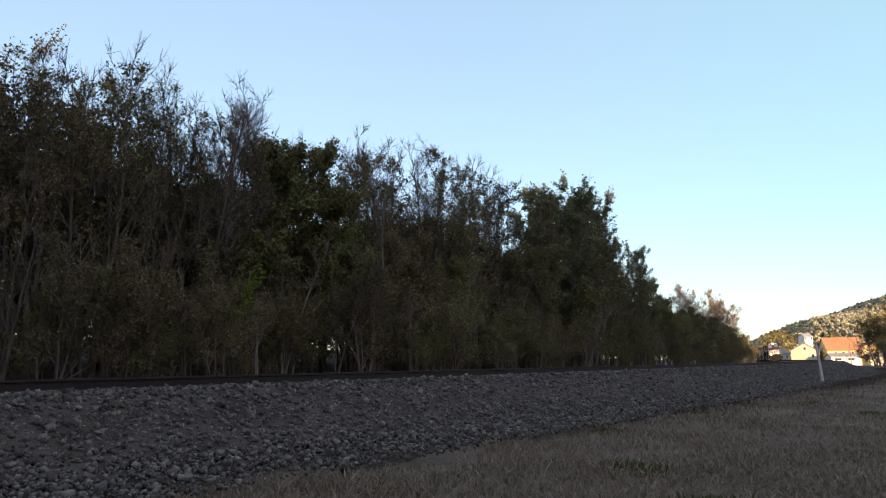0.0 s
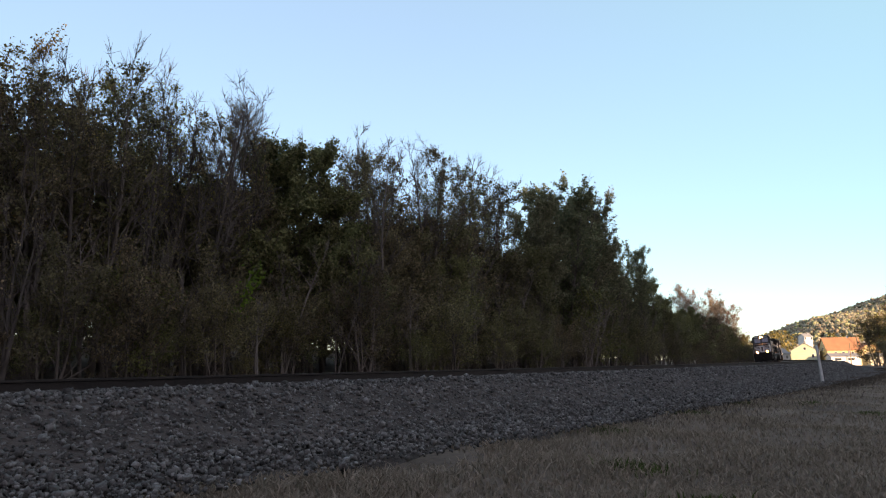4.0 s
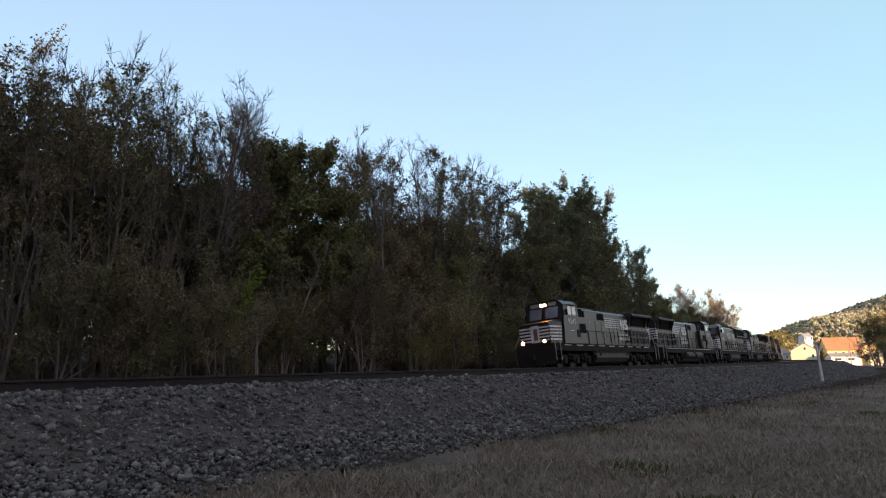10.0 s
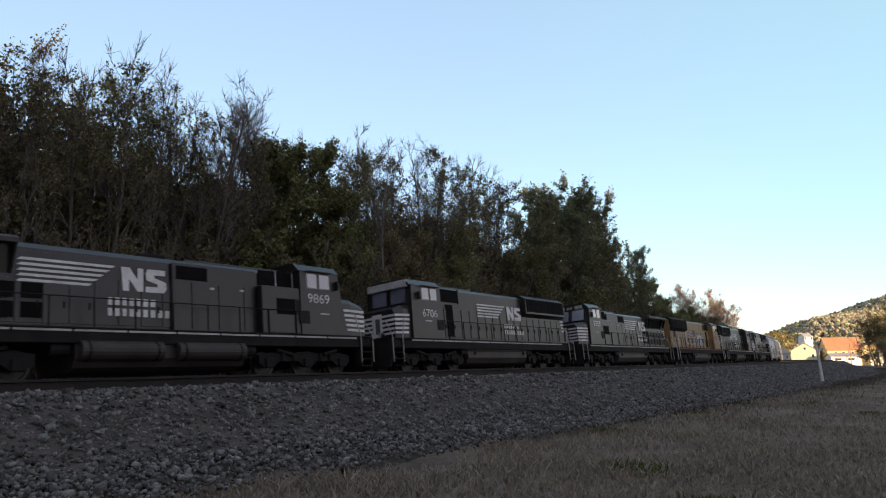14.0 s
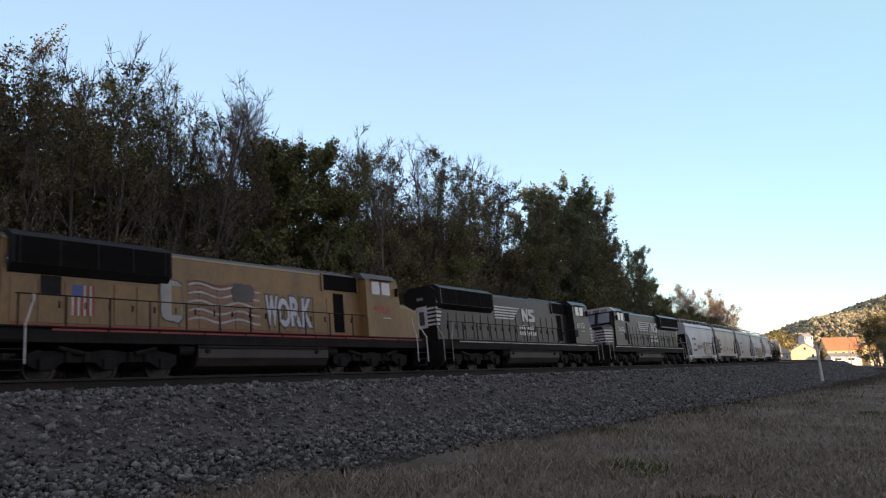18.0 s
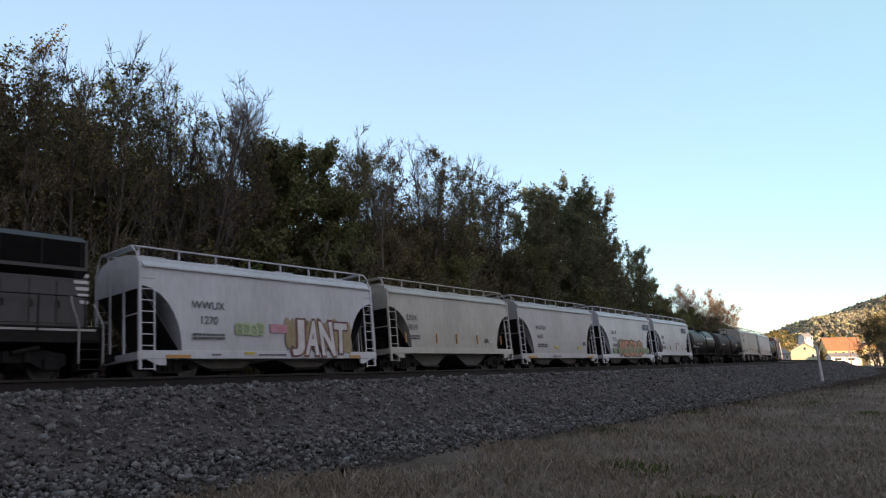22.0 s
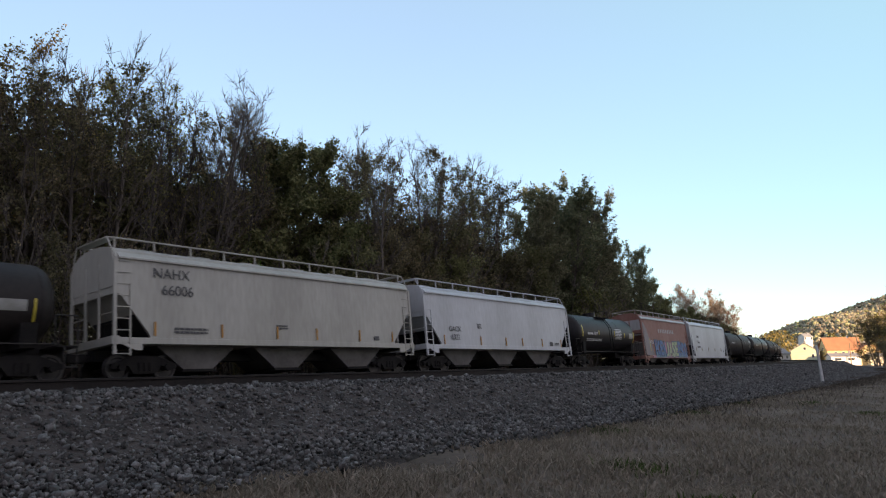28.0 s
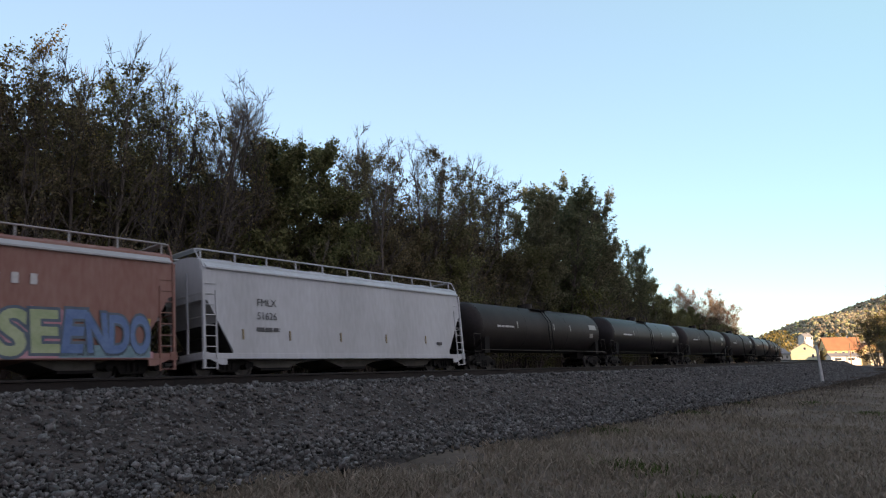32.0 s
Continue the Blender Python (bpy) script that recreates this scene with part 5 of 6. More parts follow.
            k += 1.45
    # marks on the hood
    if livery == "black":
        if hood_first:
            flag_mark(th, -5.0 if maker == "A" else -4.1, 3.20, turn * (hw + 0.034), turn, 1.26)
        else:
            flag_mark(th, -0.15 if maker == "A" else -1.4, 3.20, turn * (hw + 0.034), turn, 1.26, split=lit)
    else:
        y = turn * (hw + 0.034)
        plate(th, "flag_blue", rect(-7.8, -7.45, 2.82, 3.2), y, T["blue"], turn)
        for i in range(8):
            plate(th, "flag_stripe", rect(-7.8 + 0.1 * i, -7.75 + 0.1 * i, 2.18, 2.8 if i < 4 else 3.2), y + turn * 0.001 * i, T["red"] if i % 2 else T["white"], turn)
        part("open_door", boxed(-8.8, -8.15, y, y + turn * 0.012, 2.82, 3.44), T["screen"], th, "dark open hood door")
        # faded wavy flag and sprayed letters across the hood
        plate(th, "spray_edge", lobes(random.Random(4), -4.75, -3.55, 1.85, 3.95, 0.08), y, T["ink"], turn)
        plate(th, "spray_fill", lobes(random.Random(4), -4.68, -3.62, 1.92, 3.88, 0.08), y + turn * 0.006, T["board"], turn)
        plate(th, "spray_slit", rect(-4.15, -3.75, 2.35, 3.45), y + turn * 0.012, body, turn)
        for i in range(11):
            w = [(-3.45 + 0.28 * k, 2.02 + 0.165 * i + 0.09 * math.sin(k * 0.95)) for k in range(13)]
            plate(th, "flag_wave", w + [(u, v + 0.085) for u, v in reversed(w)], y, T["wave_red"] if i % 2 == 0 else T["faded_white"], turn)
        plate(th, "flag_field", lobes(random.Random(9), -1.6, -0.25, 2.95, 3.85, 0.08), y + turn * 0.014, T["grey"], turn)
        letter_row(th, "WORK", 0.2, 2.85, 2.05, 3.45, y, T["pale_spray"], T["ink"], turn, 12)
        part("lower_band", boxed(h0 + 0.3, cab0 - 0.1, y, y + turn * 0.006, 1.78, 1.86), T["red"], th)
    if hood_first:
        for ob in th.children:
            ob.matrix_basis = Matrix.Rotation(math.pi, 4, "Z") @ ob.matrix_basis
    return th


# ---------------------------------------------------------------- covered hoppers
def covered_hopper(length, paint, label, bays=2, style="round", marks=(), sill=1.05, end_paint=None, full_end=False):
    """A covered hopper: bulging or angular body, running boards, ladders, end frames and outlet gates."""
    th = thing("covered_hopper_car", label, "covered hopper", "covered hopper cars")
    half = length / 2
    xt = half - 0.62
    up = 0.0 if style == "round" else 0.20
    eave, top = 4.02 + up, 4.56 + up
    ins = 1.62 if style == "round" else 1.3
    def under(d):
        """Height of the body's underside d metres in from its end."""
        if style == "round":
            k = min(1.0, d / ins)
            return 3.28 - (3.28 - sill - 0.25) * (1 - math.sqrt(max(0.0, 1 - k ** 2.0))) if k < 1 else sill + 0.02
        return max(sill + 0.02, 2.95 - (2.95 - sill - 0.3) * max(0, d - 0.15) / (ins - 0.15)) if d < ins else sill + 0.02
    bulge = 0.07 if style == "round" else 0.02
    def ring(x, zb):
        pts = []
        for k in range(7):
            z = zb + (eave - zb) * k / 6
            y = 1.44 + bulge * math.sin(math.pi * min(1, max(0, (z - sill) / (eave - sill))))
            pts.append((x, y, z))
        pts += [(x, 1.32, 4.28 + up), (x, 1.0, 4.44 + up), (x, 0.5, top - 0.02), (x, 0, top)]
        return pts + [(x, -y, z) for x, y, z in reversed(pts[:-1])]
    ds = [ins * k for k in (0.0, 0.13, 0.28, 0.46, 0.64, 0.79, 0.9, 0.96, 0.99)] + [ins + 0.02]
    xs = [(xt - d, under(d)) for d in ds]
    mids = [(xt - ins - (2 * (xt - ins)) * k / 6, sill + 0.02) for k in range(1, 6)]
    secs = [ring(x, z) for x, z in xs] + [ring(x, z) for x, z in mids] + [ring(-x, z) for x, z in reversed(xs)]
    body = part("body", loft(secs), paint, th)
    part("roof_seam", prism([(-1.535, eave - 0.06), (-1.535, eave), (-1.3, 4.26 + up), (1.3, 4.26 + up), (1.535, eave), (1.535, eave - 0.06)], -xt + 0.1, xt - 0.1), end_paint or paint, th)
    # ends: wall, slope sheets coloured dark for their dirt and shade, centre sill
    part("centre_sill", boxed(-half + 0.55, half - 0.55, -0.28, 0.28, 0.75, 1.12), T["grime"], th)
    for sx in (-1, 1):
        part("end_wall", boxed(sx * (xt - 0.02), sx * (xt + 0.03), -1.42, 1.42, 3.2, 4.1), end_paint or paint, th)
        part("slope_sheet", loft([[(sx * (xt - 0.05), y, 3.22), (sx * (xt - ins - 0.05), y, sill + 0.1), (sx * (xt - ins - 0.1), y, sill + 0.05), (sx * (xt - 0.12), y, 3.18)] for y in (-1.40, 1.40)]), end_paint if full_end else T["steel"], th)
        if full_end:
            for k in range(3):
                q = 0.2 + 0.28 * k
                part("end_rib", boxed(sx * (xt - 0.02 - ins * q), sx * (xt + 0.12 - ins * q), -1.38, 1.38, 3.22 - (3.12 - sill) * q, 3.34 - (3.12 - sill) * q), T["hopper_dull"], th)
            part("end_gusset", prism([(-1.42, 3.25), (-1.42, 1.0), (-1.30, 1.0), (-1.10, 3.25)], sx * (xt - 0.05), sx * (xt + 0.02)), end_paint, th)
        part("end_sill", boxed(sx * (half - 0.78), sx * (half - 0.5), -1.5, 1.5, sill - 0.02, sill + 0.26, bevel=0.01), paint, th)
        part("end_platform", boxed(sx * (xt - ins + 0.1), sx * (half - 0.55), -1.1, 1.1, sill + 0.02, sill + 0.08), T["grime"], th)
        part("brake_gear", boxed(sx * (xt - 1.3), sx * (xt - 0.7), -0.55, 0.2, sill + 0.1, sill + 0.95, bevel=0.05), T["grime"], th)
        part("brake_wheel", rod(bmesh.new(), (sx * (half - 0.52), 0.55, 2.6), (sx * (half - 0.49), 0.55, 2.6), 0.26, 14), T["grime"], th) if sx < 0 else None
        for y in (-1, 1):
            part("corner_post", boxed(sx * (half - 0.66), sx * (half - 0.56), y * 1.40, y * 1.50, sill - 0.35, 4.15), paint, th)
            lad = part("ladder", boxed(sx * (half - 1.18), sx * (half - 1.13), y * 1.45, y * 1.5, sill - 0.4, 3.3), paint, th)
            for k in range(9):
                z = sill - 0.35 + k * 0.40
                part("rung", boxed(sx * (half - 1.15), sx * (half - 0.62), y * 1.46, y * 1.49, z, z + 0.03), paint, lad)
            part("slope_post", boxed(sx * (half - 0.62), sx * (half - 0.56), y * 0.42, y * 0.5, sill, 4.1), paint, th)
            part("end_brace", rods([(sx * (half - 0.6), y * 1.42, 2.3), (sx * (half - 0.6), y * 0.45, 2.3)], 0.025), paint, th)
            part("gusset", prism([(sx * (half - 0.8), sill), (sx * (half - 1.6), sill), (sx * (half - 1.6), sill - 0.22), (sx * (half - 1.35), sill - 0.22)], y * 1.44, y * 1.49, "y"), paint, th)
    for y in (-1, 1):
        part("side_sill", boxed(-half + 0.55, half - 0.55, y * 1.40, y * (1.515 if style == "round" else 1.465), sill, sill + (0.30 if style == "round" else 0.22), bevel=0.012), paint, th)
    # running boards on brackets
    trim = end_paint if full_end else paint
    bracket = as_mesh("bracket", boxed(-0.025, 0.025, -0.03, 0.03, 4.35 + up, 4.79 + up), trim)
    for y in (-1.02, 1.02):
        rb = part("running_board", boxed(-xt + 0.05, xt - 0.05, y - 0.05, y + 0.05, 4.78 + up, 4.82 + up), trim, th)
        n = max(6, int(2 * xt / 1.55))
        for k in range(n + 1):
            part("bracket", bracket, None, rb).location = (-xt + 0.2 + k * (2 * xt - 0.4) / n, y, 0)
    for sx in (-1, 1):
        part("end_walk", boxed(sx * (xt - 0.3), sx * (xt + 0.1), -1.05, 1.05, 4.77 + up, 4.81 + up), trim, th)
        for y in (-1, 1):
            part("end_rail", rods([(sx * (xt + 0.08), y * 1.02, 4.80 + up), (sx * (half - 0.58), y * 1.3, 4.5), (sx * (half - 0.58), y * 1.42, 3.9)], 0.028), paint, th)
    for k in range(bays * 2):
        part("hatch", boxed(-xt * 0.8 + k * xt * 1.6 / (bays * 2 - 1) - 0.5, -xt * 0.8 + k * xt * 1.6 / (bays * 2 - 1) + 0.5, -0.4, 0.4, top - 0.03, top + 0.09, bevel=0.03), paint, th)
    # outlet gates under the sill
    if bays:
        span = 2 * (xt - ins) - 0.2
        w = span / bays
        for k in range(bays):
            c = -span / 2 + w * (k + 0.5)
            o = [(c - w * 0.40, sill + 0.02), (c + w * 0.40, sill + 0.02), (c + w * 0.14, 0.36), (c - w * 0.14, 0.36)]
            part("outlet", prism(o, -0.95, 0.95, "y"), T["outlet"], th)
            part("gate", boxed(c - w * 0.17, c + w * 0.17, -1.05, 1.05, 0.28, 0.38), T["grime"], th)
    for x in (-half + 1.95, half - 1.95):
        bogie(th, x, (-0.88, 0.88), WHEEL, 0.46, FREIGHT_SIDES)
    couplers(th, half)
    for mark in marks:
        mark(th, half, 1.478 + bulge if style == "round" else 1.492)
    return th


def tank_car(length, paint, label, radius=1.46, marks=(), stub=True):
    """A tank car: domed barrel, manway platform, ladders, side walks, end platforms."""
    th = thing("tank_car", label, "tank car", "tank cars")
    half = length / 2
    b = half - 0.95
    cz = 1.22 + radius
    rings = []
    for d, k in ((0.0, 0.05), (0.05, 0.42), (0.16, 0.70), (0.34, 0.90), (0.55, 0.985), (0.7, 1.0)):
        rings.append((b - d, k))
    secs = []
    for x, k in rings + [(0.02, 1.0)] + [(-x, k) for x, k in reversed(rings)]:
        sag = 0.0
        secs.append([(x, radius * k * math.sin(a), cz + sag + radius * k * math.cos(a)) for a in [2 * math.pi * i / 40 for i in range(40)]])
    bm = loft(secs)
    barrel = part("barrel", bm, paint, th)
    barrel.data.polygons.foreach_set("use_smooth", [len(p.vertices) == 4 for p in barrel.data.polygons])
    for x in (-b + 0.7, -b * 0.33, b * 0.33, b - 0.7):
        sec = [[(x + o, (radius + 0.006) * math.sin(a), cz + (radius + 0.006) * math.cos(a)) for a in [2 * math.pi * i / 40 for i in range(40)]] for o in (-0.03, 0.03)]
        part("weld_band", loft(sec), paint, th)
    # manway with its platform and rails
    part("manway", rod(bmesh.new(), (0, 0, cz + radius - 0.1), (0, 0, cz + radius + 0.32), 0.42, 16), paint, th)
    part("valve_housing", rod(bmesh.new(), (0.75, 0, cz + radius - 0.1), (0.75, 0, cz + radius + 0.22), 0.25, 12), T["grime"], th)
    pl = part("platform", boxed(-1.1, 1.1, -1.05, 1.05, cz + radius - 0.22, cz + radius - 0.17), T["grime"], th)
    for x in (-1.1, 1.1):
        for y in (-1.05, 1.05):
            part("rail_post", rod(bmesh.new(), (x, y, cz + radius - 0.2), (x, y, cz + radius + 0.3), 0.022, 6), T["grime"], pl)
    for y in (-1.05, 1.05):
        part("platform_rail", rods([(-1.1, y, cz + radius + 0.3), (1.1, y, cz + radius + 0.3)], 0.022), T["grime"], pl)
    for y in (-1, 1):
        lad = part("ladder", rods([(-0.22, y * (radius + 0.12), 1.05), (-0.22, y * (radius + 0.12), cz + 0.4), (-0.22, y * 1.05, cz + radius - 0.2)], 0.025), T["grime"], th)
        part("ladder_rail", rods([(0.22, y * (radius + 0.12), 1.05), (0.22, y * (radius + 0.12), cz + 0.4), (0.22, y * 1.05, cz + radius - 0.2)], 0.025), T["grime"], lad)
        for k in range(7):
            part("rung", boxed(-0.22, 0.22, y * (radius + 0.105), y * (radius + 0.135), 1.15 + k * 0.32, 1.175 + k * 0.32), T["grime"], lad)
        part("side_rail", rods([(-b + 0.2, y * (radius + 0.06), 1.18), (b - 0.2, y * (radius + 0.06), 1.18)], 0.022), T["steel"], th)
    # bolsters, end platforms, grab rails
    for sx in (-1, 1):
        part("saddle", prism([(-1.35, 1.05), (1.35, 1.05), (1.42, cz - 0.75), (1.0, 1.62), (-1.0, 1.62), (-1.42, cz - 0.75)], sx * (half - 2.3), sx * (half - 1.8)), T["grime"], th)
        part("draft_sill", boxed(sx * (half - 0.5), sx * (half - 3.4), -0.32, 0.32, 0.8, 1.3), T["grime"], th)
        part("end_platform", boxed(sx * (half - 0.55), sx * (half - 1.25), -1.45, 1.45, 1.08, 1.14), T["grime"], th)
        for y in (-1, 1):
            part("grab_rail", rods([(sx * (half - 0.58), y * 1.45, 1.12), (sx * (half - 0.58), y * 1.45, 2.1), (sx * (half - 1.3), y * 1.45, 2.1), (sx * (half - 1.3), y * 1.45, 1.12)], 0.022), T["steel"], th)
            st = part("steps", rods([(sx * (half - 0.6), y * 1.45, 1.1), (sx * (half - 0.6), y * 1.45, 0.45), (sx * (half - 1.0), y * 1.45, 0.45), (sx * (half - 1.0), y * 1.45, 1.1)], 0.022), T["steel"], th)
    for x in (-half + 2.05, half - 2.05):
        bogie(th, x, (-0.88, 0.88), WHEEL, 0.46, FREIGHT_SIDES)
    couplers(th, half)
    for mark in marks:
        mark(th, half, radius, cz)
    return th
# ---------------------------------------------------------------- the train, car by car
ENDS = [-38.7, -16.3, 6.3, 27.7, 50.2, 72.1, 94.3, 116.1, 129.2, 141.8, 154.4, 167.2, 179.7, 192.3, 206.3, 223.2, 241.1, 254.9, 270.0, 287.9, 307.6, 328.0, 349.0, 369.3, 390.0, 410.3, 430.6, 451.0]
LEN = [b - a for a, b in zip(ENDS, ENDS[1:])]


def words(text, height, u, z, material=None, squeeze=1.0):
    return lambda th, half, y, *r: lettering(text, height, material or T["ink"], th, -u, z, y + 0.004 if not r else 0, 1, "lettering", squeeze)


def print_lines(u0, u1, z0, z1, n, material=None):
    return lambda th, half, y, *r: bars(th, u0, u1, z0, z1, y - 0.01, material or T["ink"], 1, n)


def reflectors(us, z0, z1, w, material=None):
    def put(th, half, y, *r):
        for u in us:
            plate(th, "reflector", rect(u, u + w, z0, z1), y - 0.02, material or T["orange"], 1, 0.03)
    return put


def panel(u0, u1, z0, z1, material, name="panel", lift=0.0):
    return lambda th, half, y, *r: plate(th, name, rect(u0, u1, z0, z1), y - 0.012 + lift, material, 1, 0.02)


def sprayed(u0, u1, z0, z1, n, fill, edge, back=None, seed=1):
    """Spray-painted shapes: n swollen forms with darker edges and slits, on a cloud of a third colour."""
    def put(th, half, y, *r):
        rn = random.Random(seed)
        w = (u1 - u0) / n
        if back:
            for k in range(n + 1):
                c = u0 + w * k
                plate(th, "spray_cloud", lobes(rn, c - w * 0.55, c + w * 0.55, z0 + rn.uniform(0, 0.2), z1 - rn.uniform(-0.05, 0.2), 0.2), y - 0.016, back, 1, 0.02)
        for k in range(n):
            a, b = u0 + w * k - 0.06, u0 + w * (k + 1) + 0.06
            c, d = z0 + rn.uniform(-0.03, 0.12), z1 - rn.uniform(0, 0.16)
            plate(th, "spray_edge", lobes(rn, a, b, c, d, 0.1), y - 0.010 + 0.001 * k, edge, 1, 0.02)
            plate(th, "spray_fill", lobes(rn, a + 0.09, b - 0.09, c + 0.09, d - 0.09, 0.1), y - 0.004 + 0.001 * k, fill[k % len(fill)], 1, 0.02)
            for m in range(2):
                s0 = a + (b - a) * rn.uniform(0.25, 0.7)
                t0 = c + (d - c) * rn.uniform(0.2, 0.55)
                plate(th, "spray_slit", rect(s0, s0 + w * 0.13, t0, t0 + (d - c) * rn.uniform(0.18, 0.34), rn.uniform(-0.1, 0.1)), y + 0.006 + 0.001 * k, edge, 1, 0.02)
    return put


def sprayed_word(text, u0, u1, z0, z1, fill, edge, back=None, seed=1):
    """A sprayed word on a cloud of paint."""
    def put(th, half, y, *r):
        rn = random.Random(seed)
        if back:
            n = 2 * len(text)
            for k in range(n + 1):
                c, q = u0 + (u1 - u0) * k / n, (u1 - u0) / n
                plate(th, "spray_cloud", lobes(rn, c - q * 0.8, c + q * 0.8, z0 + rn.uniform(0.1, 0.3), z1 + rn.uniform(-0.1, 0.22), 0.2), y - 0.02 + 0.0005 * k, back, 1, 0.02)
        letter_row(th, text, u0, u1, z0, z1, y + 0.002, fill, edge, 1, seed)
    return put


def maker_mark(u0, z, w=1.5):
    """The lessor's dark slanted mark, as plain blocks."""
    def put(th, half, y, *r):
        k = w / 4
        for i in range(4):
            a = u0 + i * k
            plate(th, "owner_mark", rect(a, a + k * 0.86, z - 0.06, z + 0.42, 0.07), y - 0.02, T["ink_blue"], 1, 0.03)
            plate(th, "owner_mark_gap", rect(a + k * 0.36, a + k * 0.56, z + (0.05 if i % 2 else 0.14), z + (0.2 if i % 2 else 0.30), 0.03), y - 0.017, T["hopper_white"], 1, 0.03)
    return put


def on_barrel(text, height, u, z, material=None):
    def put(th, half, r, cz):
        y = math.sqrt(max(0.01, r * r - (z - cz) ** 2))
        ob = lettering(text, height, material or T["white"], th, 0, 0, 0.012, 1)
        ob.matrix_basis = Matrix.Translation((-u, y, z)) @ Matrix.Rotation(math.asin((z - cz) / r), 4, "X")
    return put


def barrel_plate(u0, u1, z0, z1, material, name="placard"):
    def put(th, half, r, cz):
        n = 6
        rows = []
        for k in range(n + 1):
            z = z0 + (z1 - z0) * k / n
            a = math.asin(max(-1, min(1, (z - cz) / r)))
            rows.append([(-u0, (r + 0.012) * math.cos(a), cz + (r + 0.012) * math.sin(a)), (-u1, (r + 0.012) * math.cos(a), cz + (r + 0.012) * math.sin(a)), (-u1, (r - 0.02) * math.cos(a), cz + (r - 0.02) * math.sin(a)), (-u0, (r - 0.02) * math.cos(a), cz + (r - 0.02) * math.sin(a))])
        part(name, loft(rows), material, th)
    return put


def barrel_bars(u0, u1, z0, z1, n, material=None):
    def put(th, half, r, cz):
        rn = random.Random(int(abs(u0 * 50)))
        h = (z1 - z0) / n
        for i in range(n):
            u = u0
            while u < u1:
                w = rn.uniform(0.8, 2.2) * h
                barrel_plate(u, min(u1, u + w), z0 + i * h + 0.2 * h, z0 + i * h + 0.75 * h, material or T["white"], "small_print")(th, half, r, cz)
                u += w + 0.35 * h
    return put


CARS = [
    locomotive(LEN[0], "A", "9241", lit=True, label="leading black diesel locomotive with white nose stripes, headlights on"),
    locomotive(LEN[1], "A", "9869", hood_first=True, label="black diesel locomotive running hood first, white striped mark"),
    locomotive(LEN[2], "S", "6706", label="black diesel locomotive with a narrow cab and pale number boards", pale_brow=True),
    locomotive(LEN[3], "A", "9758", label="black diesel locomotive with white nose stripes and wide cab"),
    locomotive(LEN[4], "E", "4966", livery="yellow", hood_first=True, label="dusty yellow and grey diesel locomotive with faded markings"),
    locomotive(LEN[5], "S", "6970", hood_first=True, label="black diesel locomotive running hood first, long dark radiator"),
    locomotive(LEN[6], "E", "2606", label="black diesel locomotive with a white brow over its windshield", pale_brow=True),
]
